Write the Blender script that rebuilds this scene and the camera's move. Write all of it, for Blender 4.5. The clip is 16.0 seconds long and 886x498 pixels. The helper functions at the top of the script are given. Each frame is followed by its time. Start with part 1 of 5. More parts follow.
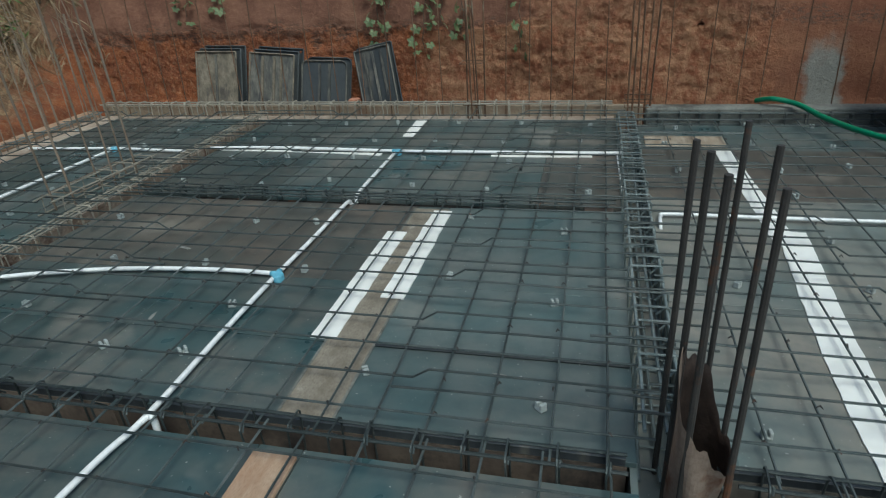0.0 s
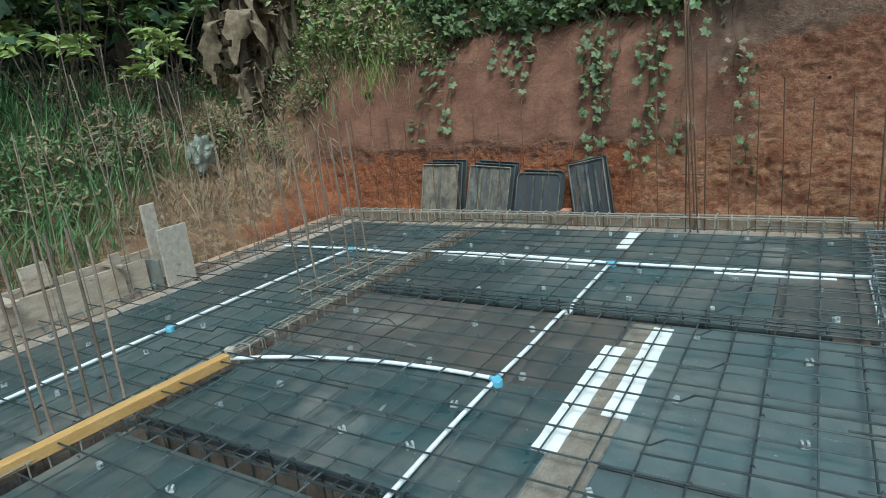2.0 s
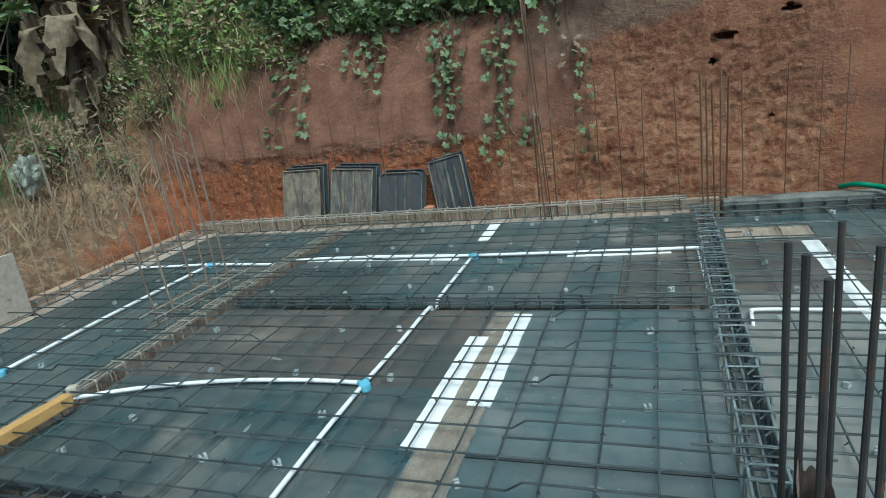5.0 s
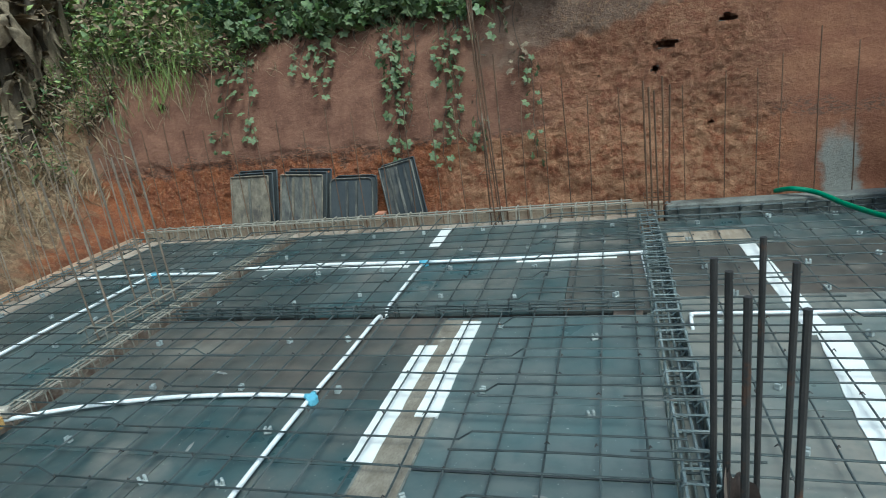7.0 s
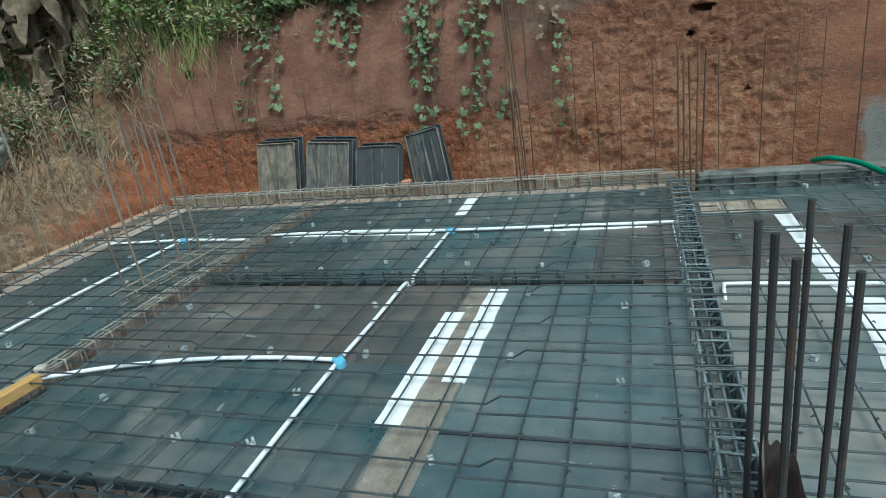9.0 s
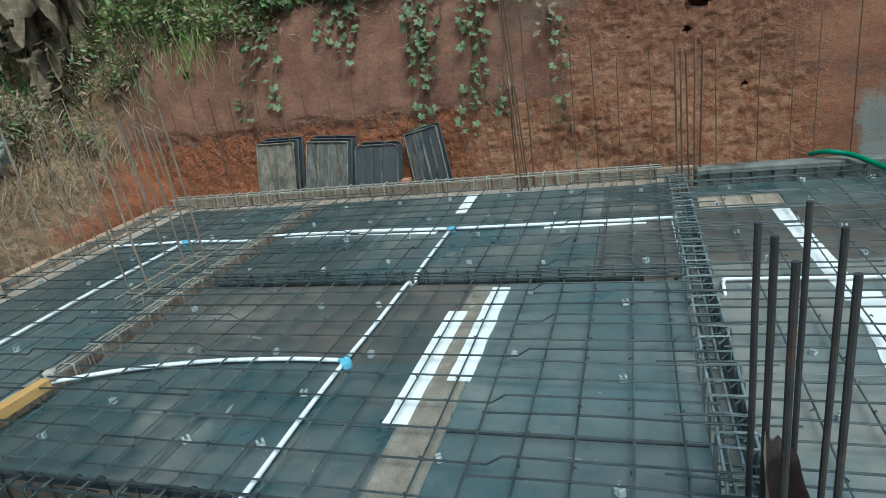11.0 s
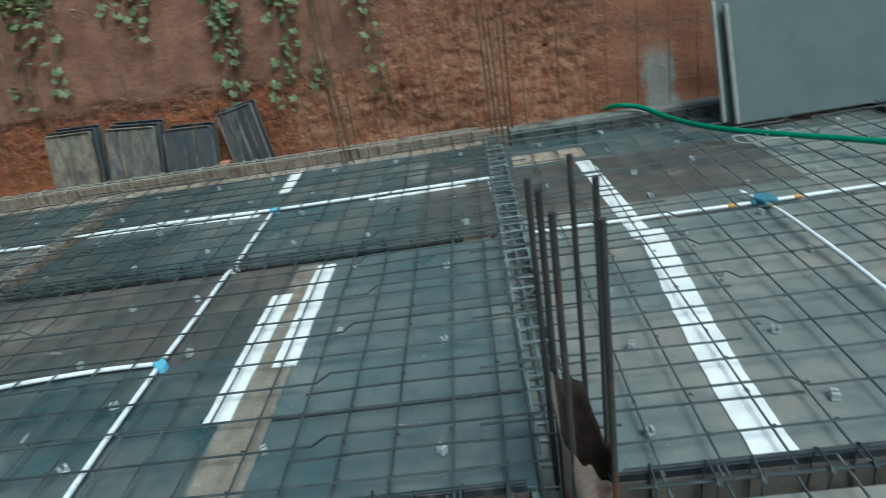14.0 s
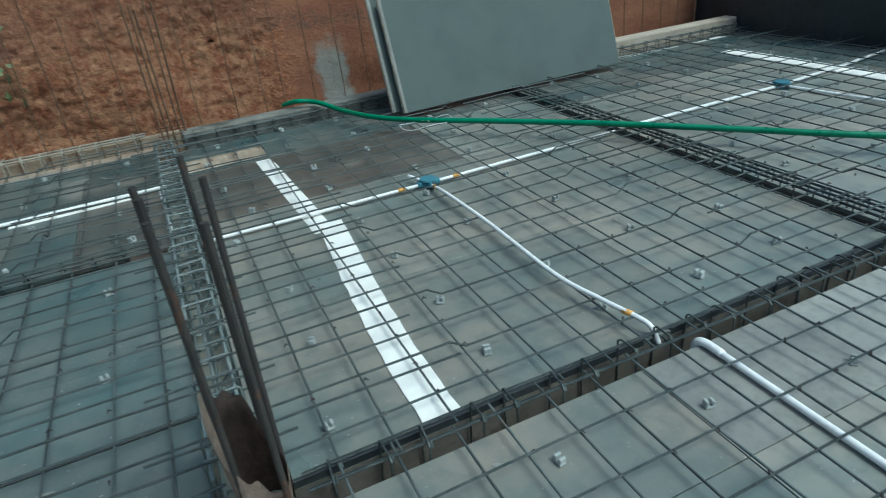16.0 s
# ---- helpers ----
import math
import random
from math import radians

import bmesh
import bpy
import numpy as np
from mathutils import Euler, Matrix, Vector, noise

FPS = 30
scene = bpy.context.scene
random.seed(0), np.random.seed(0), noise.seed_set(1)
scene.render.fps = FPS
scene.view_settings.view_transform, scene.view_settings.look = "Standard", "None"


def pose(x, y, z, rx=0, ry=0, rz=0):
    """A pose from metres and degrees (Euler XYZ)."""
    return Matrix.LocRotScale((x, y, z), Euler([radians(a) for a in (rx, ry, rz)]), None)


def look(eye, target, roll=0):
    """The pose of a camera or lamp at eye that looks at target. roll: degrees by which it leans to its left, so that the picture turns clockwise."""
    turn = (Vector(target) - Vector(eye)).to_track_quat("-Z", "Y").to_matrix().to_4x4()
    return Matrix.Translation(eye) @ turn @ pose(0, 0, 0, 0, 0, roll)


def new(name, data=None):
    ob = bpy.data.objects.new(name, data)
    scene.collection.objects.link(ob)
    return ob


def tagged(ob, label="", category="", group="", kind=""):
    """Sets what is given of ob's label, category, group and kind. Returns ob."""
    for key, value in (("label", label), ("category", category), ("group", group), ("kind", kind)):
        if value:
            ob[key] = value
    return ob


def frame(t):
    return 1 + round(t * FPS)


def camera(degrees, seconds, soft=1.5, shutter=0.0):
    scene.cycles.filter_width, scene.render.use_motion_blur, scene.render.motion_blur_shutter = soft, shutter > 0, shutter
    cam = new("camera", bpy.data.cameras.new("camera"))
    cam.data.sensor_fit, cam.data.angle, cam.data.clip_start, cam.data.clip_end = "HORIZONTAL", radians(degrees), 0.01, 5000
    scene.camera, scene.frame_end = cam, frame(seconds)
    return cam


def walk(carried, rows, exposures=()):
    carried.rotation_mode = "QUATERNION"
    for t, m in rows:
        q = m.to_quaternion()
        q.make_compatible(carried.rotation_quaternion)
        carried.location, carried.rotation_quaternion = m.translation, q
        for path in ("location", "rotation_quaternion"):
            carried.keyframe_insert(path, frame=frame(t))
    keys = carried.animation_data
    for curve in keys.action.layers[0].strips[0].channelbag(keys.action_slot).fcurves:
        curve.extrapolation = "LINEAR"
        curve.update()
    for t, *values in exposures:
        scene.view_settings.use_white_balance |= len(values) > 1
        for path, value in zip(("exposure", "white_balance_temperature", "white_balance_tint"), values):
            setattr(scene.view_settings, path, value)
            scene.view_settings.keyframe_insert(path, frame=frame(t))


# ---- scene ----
cam = camera(70.9, 16.0, soft=0.9, shutter=0.3)
PATH = [
    (0, (1.051, 0.535, 1.478), (0.599, 2.273, 0.597), -3.6),
    (0.3, (1.035, 0.497, 1.498), (0.509, 2.254, 0.700), -3.6),
    (0.5, (1.021, 0.486, 1.524), (0.425, 2.264, 0.83), -4.6),
    (0.7, (0.983, 0.490, 1.546), (0.361, 2.303, 0.975), -3.8),
    (1, (0.931, 0.484, 1.56), (0.079, 2.225, 1.067), -6.4),
    (1.2, (0.929, 0.474, 1.550), (-0.049, 2.147, 1.057), -7.4),
    (1.5, (0.928, 0.458, 1.547), (-0.094, 2.1, 1.036), -7.3),
    (2, (0.916, 0.434, 1.552), (-0.109, 2.069, 1.026), -6.1),
    (2.5, (0.93, 0.43, 1.56), (-0.098, 2.069, 1.054), -6.3),
    (3, (0.946, 0.44, 1.555), (0.01, 2.13, 1.039), -6.3),
    (3.5, (0.959, 0.458, 1.545), (0.094, 2.175, 0.993), -5.9),
    (4, (0.978, 0.469, 1.541), (0.164, 2.209, 0.987), -6.4),
    (4.5, (1.005, 0.49, 1.544), (0.26, 2.26, 0.986), -7.2),
    (4.7, (1.01, 0.491, 1.54), (0.298, 2.273, 0.976), -7.6),
    (7, (1.072, 0.522, 1.581), (0.527, 2.355, 0.996), -7.6),
    (7.5, (1.073, 0.543, 1.546), (0.604, 2.397, 0.959), -7.4),
    (8, (1.059, 0.553, 1.55), (0.507, 2.356, 0.884), -9.8),
    (8.5, (1.029, 0.521, 1.549), (0.38, 2.292, 0.884), -8.1),
    (8.7, (1.036, 0.533, 1.545), (0.417, 2.316, 0.884), -7.7),
    (10.8, (1.021, 0.492, 1.585), (0.388, 2.271, 0.925), -8.6),
    (11, (1.023, 0.499, 1.59), (0.411, 2.278, 0.913), -8.6),
    (11.5, (1.01, 0.483, 1.581), (0.369, 2.253, 0.906), -8.4),
    (12, (1.015, 0.49, 1.58), (0.377, 2.255, 0.886), -8.5),
    (12.5, (1.023, 0.497, 1.585), (0.417, 2.275, 0.9), -8.9),
    (13, (1.036, 0.559, 1.56), (0.515, 2.351, 0.843), -9.2),
    (13.5, (1.087, 0.525, 1.575), (0.643, 2.336, 0.853), -9.1),
    (13.8, (1.150, 0.532, 1.561), (0.885, 2.363, 0.802), -8.0),
    (14, (1.193, 0.553, 1.559), (1.034, 2.367, 0.732), -9.7),
    (14.2, (1.234, 0.591, 1.544), (1.220, 2.395, 0.681), -9.7),
    (14.5, (1.274, 0.59, 1.554), (1.454, 2.381, 0.683), -10.0),
    (14.7, (1.297, 0.582, 1.539), (1.548, 2.361, 0.659), -9.7),
    (15, (1.331, 0.576, 1.531), (1.678, 2.324, 0.623), -9.3),
    (15.5, (1.371, 0.544, 1.536), (1.872, 2.256, 0.633), -7.3),
    (16, (1.449, 0.576, 1.497), (2.114, 2.211, 0.556), -6.2),
]
walk(cam, [(t, look(eye, target, roll)) for t, eye, target, roll in PATH],
     exposures=[(0, 0.0, 5700, -7), (0.5, 0.16, 5650, -8), (1, 0.47, 5400, -9), (1.5, 0.53, 5350, -11), (12.5, 0.52, 5250, -12), (13.5, 0.47, 5250, -12), (14, 0.36, 5300, -12), (14.5, 0.20, 5300, -12), (15, 0.22, 5300, -12), (15.5, 0.28, 5350, -12), (16, 0.33, 5350, -13)])


# ---- light: bright overcast sky ----
world = bpy.data.worlds.new("overcast_sky")
scene.world = world
world.use_nodes = True
wn = world.node_tree
sky = wn.nodes.new("ShaderNodeTexSky")
sky.sky_type, sky.sun_disc = "NISHITA", False
sky.sun_elevation, sky.sun_rotation = radians(58), radians(143)
sky.air_density, sky.dust_density, sky.ozone_density = 1.0, 4.0, 1.0
wn.links.new(sky.outputs[0], wn.nodes["Background"].inputs[0])
wn.nodes["Background"].inputs[1].default_value = 0.11
sun = new("sun", bpy.data.lights.new("sun", "SUN"))
sun.data.energy, sun.data.angle, sun.data.color = 1.5, radians(30), (1.0, 0.96, 0.9)
sun.matrix_world = look((0, 0, 8), (-3, 4, 0))

# ---- materials ----
def material(name, c1, c2, rough=0.7, scale=6.0, fine=60.0, bump=0.25, metal=0.0, vary=0.0, stretch=(1, 1, 1), spots=None, spot_at=0.62, world_space=True, gloss_vary=0.12, specks=None):
    """Two colours mixed by noise at two scales, with relief, optional stains and a variation from piece to piece."""
    m = bpy.data.materials.new(name)
    m.use_nodes = True
    t, n = m.node_tree, m.node_tree.nodes
    b = n["Principled BSDF"]
    if world_space:
        where = n.new("ShaderNodeNewGeometry").outputs["Position"]
    else:
        where = n.new("ShaderNodeTexCoord").outputs["Object"]
    mp = n.new("ShaderNodeMapping")
    mp.inputs["Scale"].default_value = stretch
    t.links.new(where, mp.inputs[0])

    def nz(sc, detail):
        x = n.new("ShaderNodeTexNoise")
        x.inputs["Scale"].default_value, x.inputs["Detail"].default_value, x.inputs["Roughness"].default_value = sc, detail, 0.6
        t.links.new(mp.outputs[0], x.inputs["Vector"])
        return x.outputs[0]

    def ramp(src, lo, hi):
        r = n.new("ShaderNodeMapRange")
        r.inputs[1].default_value, r.inputs[2].default_value = lo, hi
        t.links.new(src, r.inputs[0])
        return r.outputs[0]

    def mix(fac, a, bb, mode="MIX"):
        x = n.new("ShaderNodeMix")
        x.data_type, x.blend_type = "RGBA", mode
        for sock, v in ((x.inputs[0], fac), (x.inputs[6], a), (x.inputs[7], bb)):
            if isinstance(v, (float, int)):
                sock.default_value = v
            elif isinstance(v, tuple):
                sock.default_value = (*v, 1)
            else:
                t.links.new(v, sock)
        return x.outputs[2]

    big, small = nz(scale, 4), nz(fine, 3)
    col = mix(ramp(big, 0.33, 0.67), c1, c2)
    lowc = tuple(0.72 * v for v in c1)
    col = mix(ramp(small, 0.45, 0.95), col, lowc)
    if spots:
        col = mix(ramp(nz(scale * 0.6, 5), spot_at, spot_at + 0.1), col, spots)
    if specks:
        col = mix(ramp(nz(55, 2), 0.70, 0.74), col, specks)
    if vary:
        info = n.new("ShaderNodeObjectInfo")
        hv = n.new("ShaderNodeHueSaturation")
        t.links.new(ramp(info.outputs["Random"], 0, 1), hv.inputs["Value"])
        r = hv.inputs["Value"].links[0].from_node
        r.inputs[3].default_value, r.inputs[4].default_value = 1 - vary, 1 + vary
        t.links.new(col, hv.inputs["Color"])
        col = hv.outputs[0]
    t.links.new(col, b.inputs["Base Color"])
    rg = ramp(big, 0.3, 0.7)
    r = rg.node
    r.inputs[3].default_value, r.inputs[4].default_value = max(0.05, rough - gloss_vary), min(1, rough + gloss_vary)
    t.links.new(rg, b.inputs["Roughness"])
    b.inputs["Metallic"].default_value = metal
    if bump:
        bp = n.new("ShaderNodeBump")
        bp.inputs["Strength"].default_value, bp.inputs["Distance"].default_value = bump, 0.02
        t.links.new(small, bp.inputs["Height"])
        t.links.new(bp.outputs[0], b.inputs["Normal"])
    return m


M_DECK = material("film_faced_plywood", (0.043, 0.086, 0.092), (0.135, 0.13, 0.114), 0.36, 1.7, 9, 0.03, 0, 0.22, (1, 1, 1), (0.21, 0.2, 0.175), 0.57, True, 0.14, (0.34, 0.34, 0.31))
# worn plywood, brightened further: reflected sky is painted into the base colour
M_DECK_WORN_SHEEN = material("worn_plywood_with_sky_sheen", (0.155, 0.19, 0.18), (0.30, 0.27, 0.225), 0.4, 1.7, 9, 0.03, 0, 0.15, (1, 1, 1), (0.27, 0.26, 0.23), 0.57, True, 0.14, (0.4, 0.4, 0.37))
M_DECK_GREY = material("greyed_plywood", (0.083, 0.127, 0.13), (0.158, 0.166, 0.154), 0.4, 1.7, 9, 0.03, 0, 0.15, (1, 1, 1), (0.22, 0.215, 0.19), 0.57, True, 0.14, (0.4, 0.4, 0.37))
M_DECK_BROWN = material("browned_plywood", (0.075, 0.088, 0.084), (0.155, 0.125, 0.10), 0.4, 1.7, 9, 0.03, 0, 0.15, (1, 1, 1), (0.2, 0.18, 0.15), 0.57, True, 0.14, (0.36, 0.35, 0.32))
M_DECK_PALE = material("pale_plywood", (0.235, 0.235, 0.215), (0.335, 0.33, 0.30), 0.5, 2.0, 25, 0.06, 0, 0.15, (1, 1, 1), (0.15, 0.15, 0.14), 0.6)
M_EDGE_GREY = material("grey_trench_board", (0.10, 0.09, 0.075), (0.17, 0.15, 0.125), 0.8, 6, 50, 0.08, 0, 0.2, (1, 1, 1), (0.07, 0.06, 0.05), 0.55)
M_EDGE = material("trench_timber", (0.10, 0.075, 0.06), (0.19, 0.145, 0.11), 0.8, 6, 50, 0.08, 0, 0.3, (1, 1, 1), (0.05, 0.04, 0.035), 0.55)
M_PLANK = material("muddy_plank", (0.165, 0.135, 0.10), (0.27, 0.235, 0.185), 0.75, 7, 60, 0.2, 0, 0.2, (2, 1, 1), (0.42, 0.38, 0.32), 0.62)
M_NEWWOOD = material("fresh_pine", (0.52, 0.285, 0.085), (0.62, 0.385, 0.14), 0.65, 5, 50, 0.2, 0, 0.12, (6, 1, 6), (0.36, 0.22, 0.09), 0.66)
M_OLDWOOD = material("weathered_board", (0.42, 0.35, 0.27), (0.60, 0.53, 0.44), 0.85, 5, 60, 0.35, 0, 0.15, (1, 4, 4), (0.28, 0.22, 0.16), 0.62)
M_FORMWOOD = material("brown_form_board", (0.37, 0.285, 0.20), (0.54, 0.45, 0.35), 0.85, 5, 60, 0.3, 0, 0.2, (4, 1, 4), (0.2, 0.15, 0.11), 0.6)
M_ORANGEWOOD = material("orange_shuttering_board", (0.42, 0.25, 0.15), (0.56, 0.40, 0.28), 0.8, 6, 60, 0.3, 0, 0.2, (5, 1, 1), (0.3, 0.2, 0.13), 0.62)
M_STEEL = material("grey_rebar_steel", (0.048, 0.062, 0.062), (0.11, 0.12, 0.115), 0.45, 9, 160, 0.3, 0.5, 0.3, (1, 1, 1), (0.16, 0.11, 0.08), 0.66)
# lighter copy of the rebar steel: light along the y-bars put into colour
M_STEEL_LIT = material("lit_grey_rebar", (0.075, 0.095, 0.094), (0.165, 0.18, 0.172), 0.5, 9, 160, 0.3, 0.4, 0.3, (1, 1, 1), (0.17, 0.13, 0.10), 0.66)
M_STEEL_LIGHT = material("bright_cage_steel", (0.17, 0.205, 0.20), (0.29, 0.32, 0.31), 0.45, 9, 160, 0.3, 0.4, 0.3, (1, 1, 1), (0.17, 0.13, 0.10), 0.66)
# dark column steel and tie wire; also paints the shade inside the narrow trench
M_STEEL_SLOT_SHADE = material("dark_steel_and_slot_shade", (0.05, 0.046, 0.044), (0.075, 0.066, 0.06), 0.55, 12, 150, 0.2, 0.35, 0.15, (1, 1, 1), (0.16, 0.07, 0.035), 0.6)
M_STEEL_RUST = material("rusty_rebar", (0.11, 0.06, 0.035), (0.19, 0.11, 0.065), 0.8, 10, 120, 0.5, 0.15, 0.25, (1, 1, 0.4), (0.3, 0.24, 0.18), 0.62)
M_STEEL_TAN = material("weathered_tan_rebar", (0.19, 0.14, 0.10), (0.31, 0.245, 0.185), 0.8, 10, 120, 0.3, 0.1, 0.25, (1, 1, 0.4), (0.14, 0.09, 0.06), 0.6)
M_STEEL_CEMENT = material("cement_stained_rebar", (0.27, 0.24, 0.19), (0.36, 0.33, 0.27), 0.85, 10, 120, 0.5, 0.0, 0.2, (1, 1, 1), (0.16, 0.12, 0.09), 0.62)
M_TAPE = material("white_joint_tape", (0.90, 0.875, 0.82), (0.93, 0.91, 0.865), 0.55, 5, 4, 0.05, 0, 0.0, (1, 1, 1))
M_PVC = material("white_pvc", (0.86, 0.855, 0.84), (0.90, 0.895, 0.88), 0.3, 3, 30, 0.02, 0, 0.0, (1, 1, 1), (0.6, 0.6, 0.57), 0.7)
M_BLUE = material("light_blue_plastic", (0.16, 0.45, 0.60), (0.22, 0.52, 0.66), 0.35, 12, 60, 0.02, 0, 0.06)
M_TEAL = material("dark_teal_plastic", (0.05, 0.17, 0.22), (0.09, 0.24, 0.30), 0.4, 12, 60, 0.02)
M_ORANGE = material("orange_tape", (0.75, 0.36, 0.07), (0.82, 0.44, 0.12), 0.45, 12, 60, 0.02)
M_SPACER = material("clear_spacer_block", (0.30, 0.33, 0.32), (0.44, 0.46, 0.44), 0.45, 30, 120, 0.2, 0, 0.15)


def earth_material():
    """Red laterite: moist orange foot, browner face, pale topsoil; dry tan soil on the bank side."""
    m = bpy.data.materials.new("red_laterite")
    m.use_nodes = True
    t, n = m.node_tree, m.node_tree.nodes
    b = n["Principled BSDF"]
    b.inputs["Roughness"].default_value = 0.95
    geo = n.new("ShaderNodeNewGeometry")
    sep = n.new("ShaderNodeSeparateXYZ")
    t.links.new(geo.outputs["Position"], sep.inputs[0])

    def nz(sc, stretch=(1, 1, 1), detail=5, rough=0.62):
        mp = n.new("ShaderNodeMapping")
        mp.inputs["Scale"].default_value = stretch
        t.links.new(geo.outputs["Position"], mp.inputs[0])
        x = n.new("ShaderNodeTexNoise")
        x.inputs["Scale"].default_value, x.inputs["Detail"].default_value, x.inputs["Roughness"].default_value = sc, detail, rough
        t.links.new(mp.outputs[0], x.inputs["Vector"])
        return x.outputs[0]

    def calc(op, a, c):
        x = n.new("ShaderNodeMath")
        x.operation = op
        for sock, v in zip(x.inputs, (a, c)):
            if isinstance(v, (int, float)):
                sock.default_value = v
            else:
                t.links.new(v, sock)
        return x.outputs[0]

    def rng(src, lo, hi):
        r = n.new("ShaderNodeMapRange")
        r.interpolation_type = "SMOOTHSTEP"
        r.inputs[1].default_value, r.inputs[2].default_value = lo, hi
        t.links.new(src, r.inputs[0])
        return r.outputs[0]

    def mix(f, a, c):
        x = n.new("ShaderNodeMix")
        x.data_type = "RGBA"
        for sock, v in ((x.inputs[0], f), (x.inputs[6], a), (x.inputs[7], c)):
            if isinstance(v, tuple):
                sock.default_value = (*v, 1)
            else:
                t.links.new(v, sock)
        return x.outputs[2]

    big, mid, fine = nz(1.3), nz(4.5), nz(38, (1, 1, 1), 4)
    wob = calc("SUBTRACT", mid, 0.5)
    streak = nz(7, (1, 1, 0.12), 4)
    wide = calc("SUBTRACT", big, 0.5)
    px = calc("ADD", sep.outputs[0], calc("ADD", calc("MULTIPLY", wob, 0.9), calc("MULTIPLY", wide, 0.6)))
    height = calc("ADD", sep.outputs[2], calc("ADD", calc("MULTIPLY", wob, 0.45), calc("MULTIPLY", wide, 0.3)))
    foot_zone = calc("SUBTRACT", 1.0, rng(height, 0.62, 0.8))
    # dug zone between the smooth weathered face and the trowelled one
    dug = calc("MULTIPLY", rng(calc("ADD", px, calc("MULTIPLY", foot_zone, 1.1)), 0.2, 0.7), calc("SUBTRACT", 1.0, rng(px, 2.15, 2.6)))
    rough = calc("MAXIMUM", dug, calc("MULTIPLY", foot_zone, calc("SUBTRACT", 1.0, rng(px, 2.15, 2.6))))
    face = mix(rng(nz(2.6, (1, 1, 1), 7, 0.7), 0.38, 0.62), (0.14, 0.061, 0.038), (0.215, 0.104, 0.065))
    foot = mix(rng(nz(3.4, (1, 1, 1), 6, 0.7), 0.4, 0.6), (0.34, 0.112, 0.042), (0.25, 0.082, 0.036))
    sand = mix(rng(nz(5.5, (1, 1, 1.1), 9, 0.78), 0.42, 0.58), (0.27, 0.097, 0.046), (0.42, 0.215, 0.115))
    sand = mix(calc("MULTIPLY", rng(height, 0.6, 1.05), 0.65), sand, mix(rng(nz(9, (1, 1, 1), 6, 0.7), 0.42, 0.6), (0.175, 0.066, 0.036), (0.255, 0.11, 0.06)))
    trowelled = mix(rng(nz(1.8, (0.6, 1, 1.6), 6, 0.6), 0.4, 0.65), (0.175, 0.068, 0.036), (0.24, 0.108, 0.056))
    col = mix(foot_zone, face, foot)
    col = mix(rng(px, 2.15, 2.6), mix(dug, col, sand), trowelled)
    col = mix(calc("MULTIPLY", rng(px, -0.5, 0.3), rng(calc("SUBTRACT", height, calc("MULTIPLY", calc("MAXIMUM", sep.outputs[0], 0.0), 0.23)), 1.38, 1.5)), col, mix(rng(nz(5, (1, 1, 1), 6), 0.4, 0.6), (0.165, 0.098, 0.066), (0.235, 0.15, 0.105)))
    col = mix(calc("MULTIPLY", rng(streak, 0.56, 0.78), 0.6), col, (0.11, 0.048, 0.03))
    col = mix(calc("MULTIPLY", rng(nz(30, (1, 1, 1), 5, 0.7), 0.5, 0.64), calc("ADD", calc("MULTIPLY", rough, 0.36), 0.14)), col, (0.42, 0.235, 0.13))
    col = mix(calc("MULTIPLY", rng(nz(24, (1, 1, 1.3), 8, 0.75), 0.55, 0.64), calc("ADD", calc("MULTIPLY", rough, 0.24), 0.16)), col, (0.10, 0.036, 0.02))
    # a broken line of hanging roots and crumbs above the foot
    col = mix(calc("MULTIPLY", calc("MULTIPLY", rng(height, 0.64, 0.7), calc("SUBTRACT", 1.0, rng(height, 0.76, 0.84))), calc("MULTIPLY", rng(nz(21, (1, 1, 2.5), 5, 0.7), 0.46, 0.56), calc("SUBTRACT", 1.0, dug))), col, (0.12, 0.062, 0.04))
    bank = calc("ADD", calc("ADD", calc("MULTIPLY", sep.outputs[0], -1.0), calc("MULTIPLY", calc("SUBTRACT", 5.2, sep.outputs[1]), 0.4)), calc("MULTIPLY", calc("SUBTRACT", mid, 0.5), 1.2))
    dry = mix(rng(nz(11, (1, 1, 1), 8, 0.75), 0.44, 0.58), (0.18, 0.112, 0.063), (0.40, 0.27, 0.155))
    dry = mix(rng(nz(3.5, (1, 1, 1), 6, 0.7), 0.5, 0.62), dry, (0.31, 0.175, 0.097))
    col = mix(rng(bank, 4.25, 4.75), col, dry)
    # a cement splash with ragged edges
    sx = calc("ADD", sep.outputs[0], calc("MULTIPLY", calc("SUBTRACT", mid, 0.5), 0.35))
    sz = calc("ADD", sep.outputs[2], calc("MULTIPLY", calc("SUBTRACT", mid, 0.5), 0.5))
    splash = calc("MULTIPLY", calc("MULTIPLY", rng(sx, 2.80, 2.9), calc("SUBTRACT", 1.0, rng(sx, 3.10, 3.2))), calc("SUBTRACT", 1.0, rng(sz, 0.36, 0.62)))
    col = mix(calc("MULTIPLY", splash, rng(sep.outputs[1], 6.4, 6.5)), col, (0.22, 0.215, 0.19))
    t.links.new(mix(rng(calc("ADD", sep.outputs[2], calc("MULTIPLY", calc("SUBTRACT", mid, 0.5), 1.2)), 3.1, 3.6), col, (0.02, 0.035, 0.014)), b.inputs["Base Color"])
    hgt = calc("MULTIPLY", calc("ADD", calc("MULTIPLY", nz(14, (1, 1, 1.3), 9, 0.72), 0.9), calc("MULTIPLY", nz(45, (1, 1, 1), 6, 0.7), 0.38)), calc("ADD", calc("MULTIPLY", rough, 0.75), 0.34))
    bp = n.new("ShaderNodeBump")
    bp.inputs["Strength"].default_value, bp.inputs["Distance"].default_value = 1.0, 0.055
